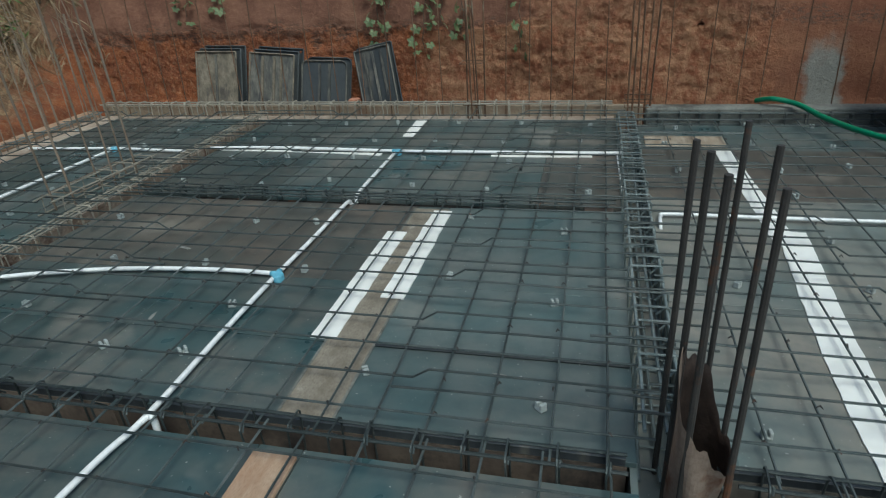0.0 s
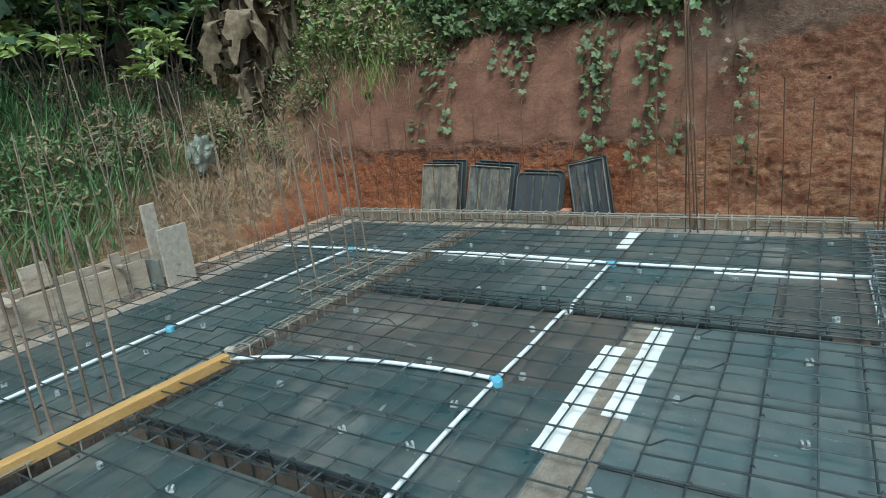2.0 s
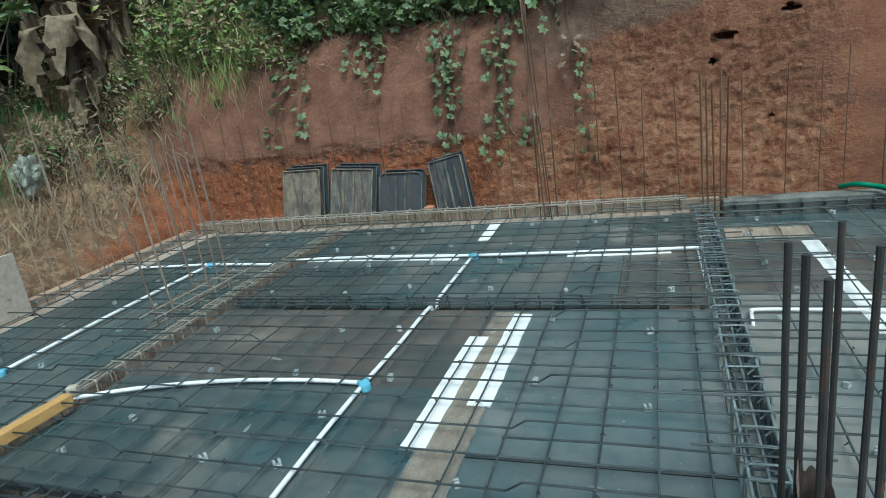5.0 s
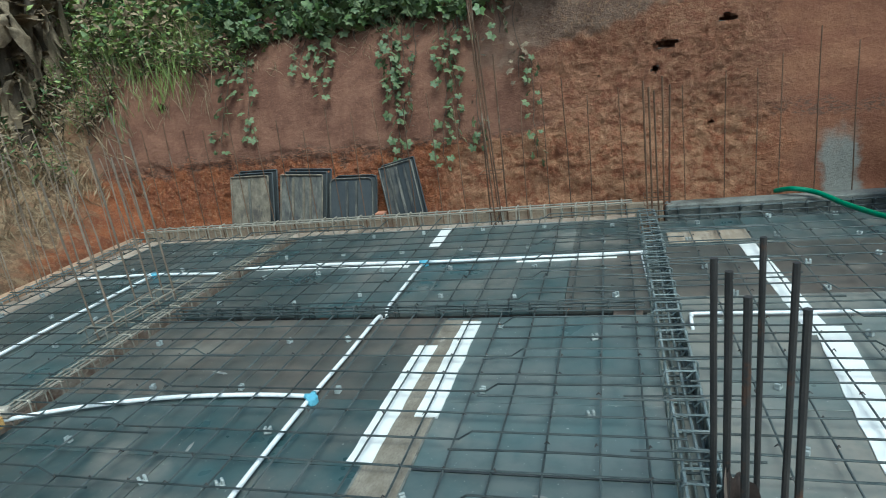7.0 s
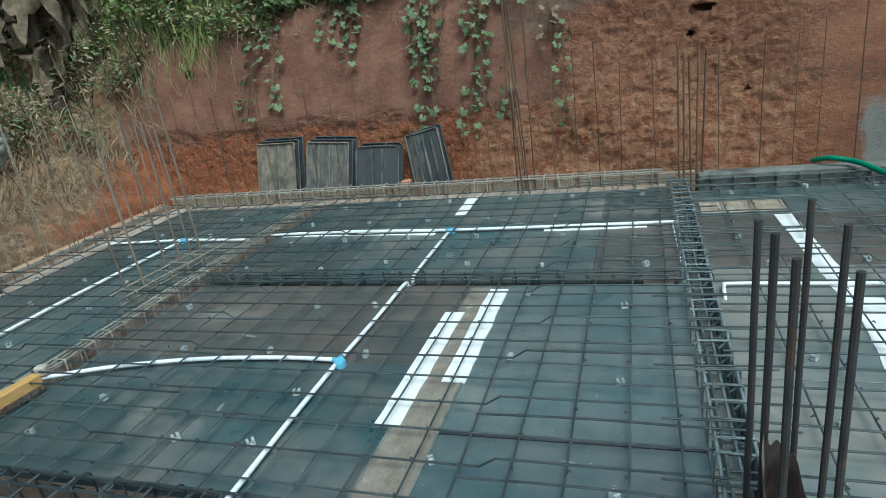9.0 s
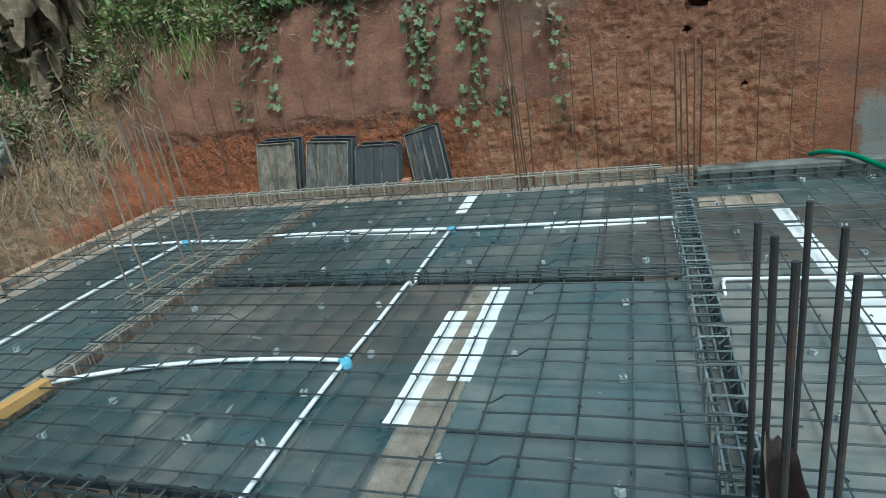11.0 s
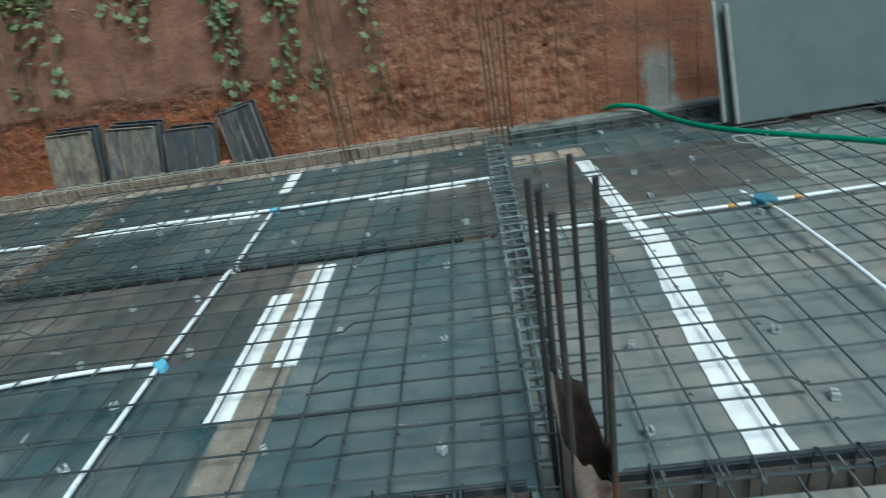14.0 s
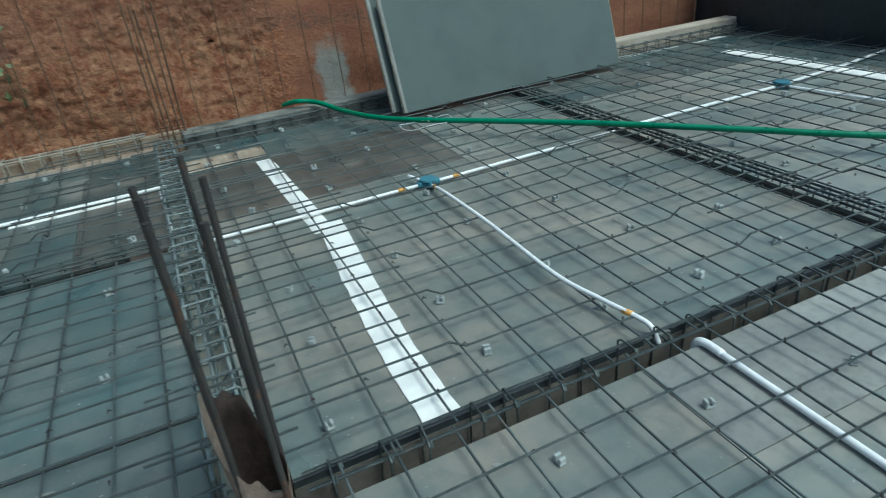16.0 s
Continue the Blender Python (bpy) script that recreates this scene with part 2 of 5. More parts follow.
    t.links.new(hgt, bp.inputs["Height"])
    t.links.new(bp.outputs[0], b.inputs["Normal"])
    return m


M_EARTH = earth_material()
M_MUDDY = material("mud_caked_board", (0.25, 0.17, 0.12), (0.40, 0.34, 0.275), 0.9, 9, 50, 0.5, 0, 0.2, (1, 1, 1), (0.14, 0.08, 0.055), 0.57)
M_SOLE = material("pale_muddy_sole", (0.36, 0.265, 0.20), (0.52, 0.44, 0.36), 0.9, 6, 50, 0.4, 0, 0.15, (1, 1, 1), (0.22, 0.16, 0.11), 0.58)
M_KERB = material("earthy_kerb", (0.25, 0.18, 0.125), (0.36, 0.29, 0.21), 0.9, 5, 50, 0.5, 0, 0, (1, 1, 1), (0.19, 0.11, 0.07), 0.57)
M_CONCRETE = material("grey_concrete", (0.13, 0.13, 0.115), (0.25, 0.245, 0.215), 0.9, 5, 50, 0.4, 0, 0.1, (1, 1, 1), (0.07, 0.065, 0.055), 0.55)
M_BOARD = material("grey_green_sheet", (0.075, 0.098, 0.093), (0.09, 0.112, 0.104), 0.7, 0.8, 2.5, 0.0, 0, 0.05, (1, 1, 1))
M_TRAY = material("black_formwork_panel", (0.035, 0.04, 0.045), (0.07, 0.075, 0.075), 0.5, 5, 40, 0.15, 0, 0.25, (1, 1, 0.3), (0.19, 0.17, 0.14), 0.6)
M_TRAY_TAN = material("tan_cement_panel", (0.12, 0.10, 0.075), (0.28, 0.235, 0.175), 0.85, 14, 60, 0.4, 0, 0.1, (1, 1, 0.5), (0.08, 0.07, 0.06), 0.58)
M_TRAY_GREY = material("cement_smeared_panel", (0.05, 0.05, 0.048), (0.20, 0.185, 0.155), 0.75, 16, 60, 0.3, 0, 0.25, (1, 1, 0.12), (0.045, 0.045, 0.048), 0.56)
M_HOSE = material("green_hose", (0.012, 0.16, 0.075), (0.02, 0.22, 0.11), 0.35, 10, 60, 0.03)
M_PAPER = material("brown_cement_paper", (0.34, 0.255, 0.20), (0.47, 0.37, 0.30), 0.8, 8, 60, 0.2, 0, 0, (1, 1, 1), (0.22, 0.10, 0.06), 0.6)
# the same paper with the shade inside the sack painted into the colour
M_PAPER_SHADED = material("shaded_cement_paper", (0.035, 0.024, 0.02), (0.09, 0.06, 0.048), 0.7, 8, 60, 0.2, 0, 0, (1, 1, 1), (0.18, 0.09, 0.065), 0.62)
M_SHEET_DARK = material("dark_wall_sheet", (0.02, 0.028, 0.032), (0.045, 0.055, 0.06), 0.5, 2, 25, 0.15, 0, 0, (1, 1, 0.4))
M_LEAF = material("green_leaf", (0.075, 0.135, 0.038), (0.18, 0.245, 0.08), 0.5, 7, 40, 0.0, 0, 0.0)
M_LEAF_PALE = material("yellow_green_leaf", (0.20, 0.28, 0.065), (0.33, 0.38, 0.13), 0.45, 9, 40, 0.0)
M_LEAF_VINE = material("vine_leaf", (0.06, 0.10, 0.038), (0.20, 0.235, 0.11), 0.6, 11, 40, 0.0)
M_LEAF_DARK = material("dark_leaf", (0.02, 0.05, 0.022), (0.045, 0.085, 0.03), 0.6, 3, 40, 0.0)
M_GRASS = material("tall_grass", (0.07, 0.17, 0.055), (0.19, 0.28, 0.105), 0.5, 3, 30, 0.0)
M_DRY = material("dry_stalk", (0.23, 0.16, 0.093), (0.42, 0.32, 0.2), 0.85, 4, 40, 0.0)
M_DRYLEAF = material("dry_banana_leaf", (0.14, 0.10, 0.06), (0.36, 0.28, 0.185), 0.85, 9, 60, 0.4)
M_BARK = material("dark_stem", (0.06, 0.045, 0.03), (0.12, 0.09, 0.06), 0.9, 8, 50, 0.5)
M_BRICK = material("fired_brick", (0.36, 0.15, 0.09), (0.46, 0.22, 0.14), 0.9, 10, 60, 0.4, 0, 0.25)
M_BAG = material("white_plastic_bag", (0.19, 0.205, 0.16), (0.34, 0.355, 0.30), 0.4, 10, 40, 0.2)


# ---- builders ----
def link_mesh(name, bm, mat, parent=None, label="", smooth=False):
    me = bpy.data.meshes.new(name)
    bm.to_mesh(me)
    bm.free()
    me.materials.append(mat)
    if smooth:
        for p in me.polygons:
            p.use_smooth = True
    ob = new(name, me)
    ob.parent = parent
    if label:
        tagged(ob, label)
    return ob


def part(name, bm, mat, parent, label="", smooth=False):
    return link_mesh(name, bm, mat, parent, label, smooth)


def thing(name, label, category, group="", kind="", at=(0, 0, 0)):
    ob = new(name)
    ob.location = at
    ob.empty_display_size = 0.05
    return tagged(ob, label, category, group, kind)


def shared(name, me, parent, m, label=""):
    ob = new(name, me)
    ob.parent = parent
    ob.matrix_basis = m
    if label:
        tagged(ob, label)
    return ob


def add_box(bm, x0, x1, y0, y1, z0, z1, bevel=0.0, m=None):
    mat = Matrix.Translation(((x0 + x1) / 2, (y0 + y1) / 2, (z0 + z1) / 2)) @ Matrix.Diagonal((x1 - x0, y1 - y0, z1 - z0, 1))
    r = bmesh.ops.create_cube(bm, size=1, matrix=(m @ mat) if m else mat)
    if bevel:
        es = list({e for v in r["verts"] for e in v.link_edges})
        bmesh.ops.bevel(bm, geom=es, offset=bevel, segments=1, affect="EDGES")
    return bm


def box_bm(*a, **k):
    return add_box(bmesh.new(), *a, **k)


def add_tube(bm, pts, r, sides=6, cap=True):
    """A round bar along a line of points; r may be a list."""
    pts = [Vector(p) for p in pts]
    n = len(pts)
    rs = r if isinstance(r, (list, tuple)) else [r] * n
    rings, side = [], None
    for i, p in enumerate(pts):
        d = (pts[min(i + 1, n - 1)] - pts[max(i - 1, 0)]).normalized()
        ref = Vector((0, 0, 1)) if abs(d.z) < 0.95 else Vector((1, 0, 0))
        if side is not None:
            ref = up
        s = d.cross(ref).normalized()
        up = s.cross(d).normalized()
        side = s
        rings.append([bm.verts.new(p + rs[i] * (math.cos(2 * math.pi * k / sides) * s + math.sin(2 * math.pi * k / sides) * up)) for k in range(sides)])
    for a, b in zip(rings, rings[1:]):
        for k in range(sides):
            bm.faces.new((a[k], a[(k + 1) % sides], b[(k + 1) % sides], b[k]))
    if cap:
        bm.faces.new(rings[0][::-1])
        bm.faces.new(rings[-1])
    return bm


def tube_bm(pts, r, sides=6):
    return add_tube(bmesh.new(), pts, r, sides)


def smooth_line(pts, steps=6):
    """Points along a soft curve through the given ones."""
    p = [Vector(v) for v in pts]
    out = []
    for i in range(len(p) - 1):
        a, b, c, d = p[max(i - 1, 0)], p[i], p[i + 1], p[min(i + 2, len(p) - 1)]
        for k in range(steps):
            t = k / steps
            out.append(0.5 * (2 * b + (c - a) * t + (2 * a - 5 * b + 4 * c - d) * t * t + (3 * b - a - 3 * c + d) * t ** 3))
    return out + [p[-1]]


def mesh_from(name, verts, faces, mat, parent=None, smooth=False):
    me = bpy.data.meshes.new(name)
    me.from_pydata([tuple(v) for v in verts], [], faces)
    me.materials.append(mat)
    if smooth:
        for p in me.polygons:
            p.use_smooth = True
    ob = new(name, me)
    ob.parent = parent
    return ob


R = random.Random(7)

# ---- ground: one sheet with the cut bank ----
def rise(d, steps):
    for (d0, z0), (d1, z1) in zip(steps, steps[1:]):
        if d <= d1:
            return z0 + (z1 - z0) * max(0, d - d0) / (d1 - d0)
    return steps[-1][1]


NORTH = ((0, -0.12), (0.06, 0.35), (0.14, 0.75), (0.30, 1.2), (0.48, 1.7), (0.62, 1.95), (1.2, 2.25), (3, 2.5), (6, 3.2), (16, 9), (40, 14), (500, 15))
NORTH_E = ((0, -0.12), (0.06, 0.35), (0.14, 0.8), (0.26, 1.4), (0.36, 2.1), (0.46, 2.7), (1.2, 2.9), (4, 3.0), (30, 4), (500, 5))
WEST = ((0, -0.12), (0.12, 0.1), (0.6, 0.42), (1.4, 0.95), (2.2, 1.5), (3.5, 1.9), (6, 2.6), (9, 4.5), (16, 9), (40, 14), (500, 15))


def ground_z(x, y):
    dn, dw = y - 6.66, -4.34 - x
    k = min(1, max(0, (x + 1.0) / 2.0))
    k = k * k * (3 - 2 * k)
    z0 = rise(dn, NORTH) * (1 - k) + rise(dn, NORTH_E) * k if dn > 0 else -0.12
    zw = -0.12
    if dw > 0:
        w2 = dw + 0.25 * noise.noise(Vector((x * 1.5, y * 1.2, 2))) * min(1, dw) + 0.07 * noise.noise(Vector((x * 6, y * 5, 4))) * min(1, dw * 3)
        zw = rise(max(0, w2), WEST)
        if zw < 1.6 and dw < 4:
            p = Vector((x, y, 0))
            zw += min(1, dw * 5) * (0.07 * noise.noise(p * 5) + 0.05 * noise.noise(p * 11) + 0.04 * noise.noise(p * 19))
    z = max(z0, zw)
    if z <= -0.119 and x > -4.3 and y < 6.45:
        z = -0.6
    if x > 8.2 or y < -3.0:
        z = max(z, 0.0)
    return z


def spaced(*runs):
    out = []
    for a, b, step in runs:
        n = max(1, round((b - a) / step))
        out += [a + (b - a) * i / n for i in range(n)]
    return out + [runs[-1][1]]


def smooth01(t):
    t = min(1, max(0, t))
    return t * t * (3 - 2 * t)


def clods(x, z):
    """How far the cut face stands back (+) or out (-) at a place: broad swells, spade marks and clods."""
    p = Vector((x, 0.0, z))
    wob = 0.35 * noise.noise(p * 2.1)
    dug = smooth01((x + wob - 0.2) / 0.5) * (1 - smooth01((x + wob - 2.15) / 0.45)) * (1 - smooth01((z + wob - 1.5) / 0.15))
    foot = 1 - smooth01((z + 0.5 * wob - 0.62) / 0.18)
    rough = 0.16 + 0.95 * max(dug, foot * (1 - smooth01((x + wob - 2.15) / 0.45)))
    d = 0.08 * noise.noise(p * 1.1) + 0.012 * noise.noise(p * 3.7 + Vector((9, 0, 0)))
    d += rough * (0.016 * noise.noise(p * 9) + 0.024 * abs(noise.noise(p * 17)) + 0.026 * noise.noise(p * 27))
    d += rough * 0.03 * max(0, noise.noise(Vector((x * 5, 2.0, z * 11))) - 0.15)
    d += 0.03 * foot * (1 - dug) * (1 if x < 1 else 0)
    return d


def profile_mix(x):
    return smooth01((x + 1.0) / 2.0)


def wall_height(x, d):
    k = profile_mix(x)
    return rise(d, NORTH) * (1 - k) + rise(d, NORTH_E) * k


FACE = [0.62 * (i / 130) ** 1.15 for i in range(131)]
gx = spaced((-600, -60, 180), (-60, -12, 12), (-12, -8, 0.5), (-8, -5.6, 0.06), (-5.6, -4.5, 0.035), (-4.5, 4.2, 0.02), (4.2, 8.0, 0.05), (8.0, 12, 0.5), (12, 60, 12), (60, 600, 180))
gy = spaced((-600, -60, 180), (-60, -4, 14), (-4, 1, 1), (1, 6.5, 0.045), (6.5, 6.66, 0.04))[:-1] + [6.66 + d for d in FACE] + spaced((7.32, 8.5, 0.08), (8.5, 14, 0.6), (14, 60, 12), (60, 600, 180))
gv = []
for y in gy:
    d = y - 6.66
    for x in gx:
        z = ground_z(x, y)
        if 0 <= d <= 0.66 and -5.2 < x < 8 and z <= wall_height(x, d) + 0.02:
            w = smooth01((x + 5.2) / 0.8) * smooth01(d / 0.03) * smooth01((0.66 - d) / 0.12)
            gv.append((x + 0.012 * w * noise.noise(Vector((x * 15, 4, z * 15))), y + w * clods(x, z), z))
        else:
            gv.append((x, y, z))
nx = len(gx)


def wall_y(x, z):
    """Where the cut face stands at a height."""
    d = 0.0
    while d < 2 and wall_height(x, d) < z:
        d += 0.01
    return 6.66 + d + (clods(x, z) if d < 0.6 else 0)


HOLES = ((1.58, 1.44, 0.105, 0.034), (1.47, 1.22, 0.035, 0.03), (2.10, 1.60, 0.085, 0.024), (1.95, 0.70, 0.028, 0.024), (0.95, 1.22, 0.014, 0.014), (-4.1, 1.42, 0.06, 0.05))


def in_hole(x, y, z):
    return y > 6.6 and any(((x - a) / w) ** 2 + ((z - c) / h) ** 2 < 1 for a, c, w, h in HOLES)


gf = []
for j in range(len(gy) - 1):
    for i in range(nx - 1):
        q = (j * nx + i, j * nx + i + 1, (j + 1) * nx + i + 1, (j + 1) * nx + i)
        c = [sum(gv[k][m] for k in q) / 4 for m in range(3)]
        if not in_hole(*c):
            gf.append(q)
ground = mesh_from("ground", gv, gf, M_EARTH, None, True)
for hx, hz, hw, hh in HOLES:
    hy = wall_y(hx, hz)
    bm = bmesh.new()
    rings = [[bm.verts.new((hx + f * hw * math.cos(a) * (1 + 0.25 * math.sin(3 * a + hx)), hy + d, hz + f * hh * math.sin(a) * (1.1 + 0.3 * math.cos(2 * a + hz)))) for a in np.linspace(0, 2 * math.pi, 15)[:-1]] for d, f in ((0.0, 1.2), (0.04, 1.15), (0.12, 1.0), (0.2, 0.6))]
    for r0, r1 in zip(rings, rings[1:]):
        for k in range(14):
            bm.faces.new((r0[k], r0[(k + 1) % 14], r1[(k + 1) % 14], r1[k]))
    bm.faces.new(rings[-1])
    part("hollow", bm, M_EARTH, ground, "dark hollow in the earth face")
tagged(ground, "cut bank of bare red laterite earth above a pit", "earth bank", "", "structure")

# ---- deck of formwork panels, bay by bay ----
X_W0, X_W1 = -2.26, -2.08      # west beam
X_A0, X_A1 = 1.235, 1.40       # beam on the column line
X_C0, X_C1 = 4.305, 4.385        # east beam
Y_S0, Y_S1 = 1.93, 2.05        # south beam
Y_M0, Y_M1 = 4.03, 4.105        # middle beam
Y_N = 6.13                     # north edge beam starts
deck = thing("floor", "formwork deck of dark film-faced plywood panels", "formwork deck", "", "structure")


def bay(x0, x1, y0, y1, xs=(), ys=(), pale=(), worn=(), brown=()):
    """Panels between cuts at xs and ys."""
    ex, ey = [x0, *xs, x1], [y0, *ys, y1]
    k = 0
    for a, b in zip(ex, ex[1:]):
        for c, d in zip(ey, ey[1:]):
            g = 0.0018
            z = R.uniform(-0.0015, 0.0015)
            part("panel", box_bm(a + g, b - g, c + g, d - g, -0.021 + z, z, bevel=0.0012), M_DECK_PALE if k in pale else M_DECK_BROWN if k in brown else (M_DECK_GREY if x0 < 1 else M_DECK_WORN_SHEEN) if k in worn else M_DECK, deck, "pale grey panel" if k in pale else "")
            k += 1


bay(X_W1, X_A0, Y_S1, Y_M0, (-0.97, 0.005, 0.205), (2.535, 3.05), worn=(9, 10, 11), brown=(2, 5))
bay(X_W1, X_A0, Y_M1, Y_N, (-1.1, 0.12, 0.72), (5.11,), brown=(6,))
bay(-3.88, X_W0, 0.5, Y_N, (-3.1,), (1.9, 4.1))
# worn panels here also carry the sky's reflection in their colour
bay(X_A1, X_C0, Y_S1, 5.98, (2.02, 3.2), (3.05, 4.3, 5.29), worn=(0, 1, 4, 5, 8, 9, 10), brown=(2, 6))
bay(X_C1, 7.6, Y_S1, 5.98, (5.64, 6.76), (3.4, 4.9), worn=(0, 1, 3, 4, 6))
bay(X_C1, 7.6, -2.5, Y_S0, (5.64, 6.76), (0.6,))
bay(X_A1, X_C0, -2.5, Y_S0, (2.71, 3.42), (0.3, 1.46), pale=(5, 8), worn=(1, 2, 4, 7))
bay(X_W1, X_A0, -2.5, Y_S0, (-0.97, 0.01, 0.17), (0.66,))
bay(-4.02, X_W0, -2.5, 0.5)

# timber sides and soffits of the beam trenches
trench = thing("trench_lining", "timber sides and bottoms of the beam trenches", "beam formwork", "", "structure")


def lining(x0, x1, y0, y1, along, mat=None, depth=-0.30):
    """A trench: soffit and boards on both sides."""
    part("soffit", box_bm(x0, x1, y0, y1, depth - 0.02, depth), mat or M_EDGE, trench)
    if along == "x":
        cuts = np.arange(x0, x1, 1.37)
        for c in cuts:
            e = min(c + 1.365, x1)
            part("side_board", box_bm(c, e, y0 - 0.022, y0, depth - 0.02, -0.0225), mat or M_EDGE, trench)
            part("side_board", box_bm(c, e, y1, y1 + 0.022, depth - 0.02, -0.0225), mat or M_EDGE, trench)
    else:
        cuts = np.arange(y0, y1, 1.37)
        for c in cuts:
            e = min(c + 1.365, y1)
            part("side_board", box_bm(x0 - 0.022, x0, c, e, depth - 0.02, -0.0225), mat or M_EDGE, trench)
            part("side_board", box_bm(x1, x1 + 0.022, c, e, depth - 0.02, -0.0225), mat or M_EDGE, trench)


lining(X_W1 + 0.03, X_A0 - 0.03, Y_S0, Y_S1, "x")
lining(X_A1 + 0.03, X_C0 - 0.03, Y_S0, Y_S1, "x", M_EDGE_GREY)
lining(X_C1 + 0.03, 7.6, Y_S0, Y_S1, "x", M_EDGE_GREY)
# added black strips: plywood edge and the shadow along it, drawn as one
for c, e in ((X_W1 + 0.01, -0.52), (-0.5, 1.2), (1.45, 2.83), (2.96, 4.28), (4.41, 6.0), (6.01, 7.5)):
    part("top_rail", box_bm(c, e, Y_S1 + 0.001, Y_S1 + 0.017, -0.02, 0.011, bevel=0.002), M_TRAY, trench, "black strip for the plywood edge and its shadow")
# timber lined near-black: the slot's shade is put into its colour
lining(X_W1 + 0.03, X_A0 - 0.03, Y_M0, Y_M1, "x", M_STEEL_SLOT_SHADE)
lining(X_W0 + 0.057, X_W1, -2.5, 6.15, "y", M_MUDDY)
for c in np.arange(-2.5, 6.1, 1.72):
    part("top_board", box_bm(X_W0 + 0.002, X_W0 + 0.055, c, min(c + 1.715, 6.12), -0.06, 0.006 + R.uniform(-0.003, 0.003), bevel=0.002), M_MUDDY, trench, "pale mud-caked board")
lining(X_A0, X_A1, -2.5, 6.15, "y", M_DECK_WORN_SHEEN, -0.17)
lining(X_C0, X_C1, -2.5, 5.95, "y", M_EDGE_GREY, -0.13)

# kerbs and edge boards
north_kerb = link_mesh("kerb_north", box_bm(-4.2, 1.47, 6.31, 6.37, -0.3, 0.085, bevel=0.006), M_KERB)
tagged(north_kerb, "low cement-stained kerb along the foot of the red bank", "kerb", "", "structure")
east_kerb = link_mesh("kerb_east", box_bm(1.475, 5.62, 6.02, 6.17, -0.3, 0.13, bevel=0.012), M_CONCRETE)
tagged(east_kerb, "grey concrete kerb with damp stains behind the deck", "kerb", "", "structure")
far_kerb = link_mesh("kerb_far", box_bm(5.625, 7.6, 6.03, 6.2, -0.3, 0.16, bevel=0.012), M_OLDWOOD)
tagged(far_kerb, "pale earth-stained kerb board at the far corner", "kerb", "", "structure")
north_sole = link_mesh("trim_north", box_bm(-4.02, 1.22, Y_N + 0.003, 6.305, -0.06, -0.012), M_SOLE)
tagged(north_sole, "muddy sole board under the north edge beam", "sole board", "", "structure")

# ---- reinforcing mats: bars tied in two layers ----
BAR_SEG = 10
def unit_bar(seed, mat):
    rr = random.Random(seed)
    bm = bmesh.new()
    pts, oy, oz = [], rr.uniform(0, 6), rr.uniform(0, 6)
    for i in range(BAR_SEG + 1):
        t = i / BAR_SEG
        pts.append((t, 0.004 * math.sin(oy + 5 * t) + rr.uniform(-0.001, 0.001), 0.003 * math.sin(oz + 7 * t)))
    add_tube(bm, pts, 0.0048, 6)
    me = bpy.data.meshes.new("bar")
    bm.to_mesh(me)
    bm.free()
    me.materials.append(mat)
    return me


BARS = [unit_bar(i, M_STEEL) for i in range(7)]
# bars in the lit steel colour, for the y direction
BARS_LIT = [unit_bar(i + 20, M_STEEL_LIT) for i in range(7)]


def straight_bar(parent, p, q, me=None):
    d = Vector(q) - Vector(p)
    m = Matrix.Translation(p) @ d.to_track_quat("X", "Z").to_matrix().to_4x4() @ Matrix.Diagonal((d.length, 1, 1, 1))
    return shared("bar", me or R.choice(BARS), parent, m)


def bent_bar(parent, p, q, k0, k1, lift=0.042):
    """A bar cranked up near both supports."""
    p, q = Vector(p), Vector(q)
    d = (q - p).normalized()
    L = (q - p).length
    up = Vector((0, 0, lift))
    side = Vector((-d.y, d.x, 0))
    pts = []
    if k0:
        pts += [p + up, p + d * (k0 - 0.06) + up, p + d * k0 + up]
        pts += [p + d * (k0 + 0.065)]
    else:
        pts += [p]
    mid0, mid1 = (k0 or 0) + 0.15, L - (k1 or 0) - 0.15
    for i in range(1, 4):
        t = mid0 + (mid1 - mid0) * i / 4
        pts.append(p + d * t + side * R.uniform(-0.006, 0.006))
    if k1:
        pts += [q - d * (k1 + 0.065), q - d * k1 + up, q - d * (k1 - 0.06) + up, q + up]
    else:
        pts += [q]
    part("bar", tube_bm(pts, 0.0048, 6), M_STEEL, parent, "cranked bar")


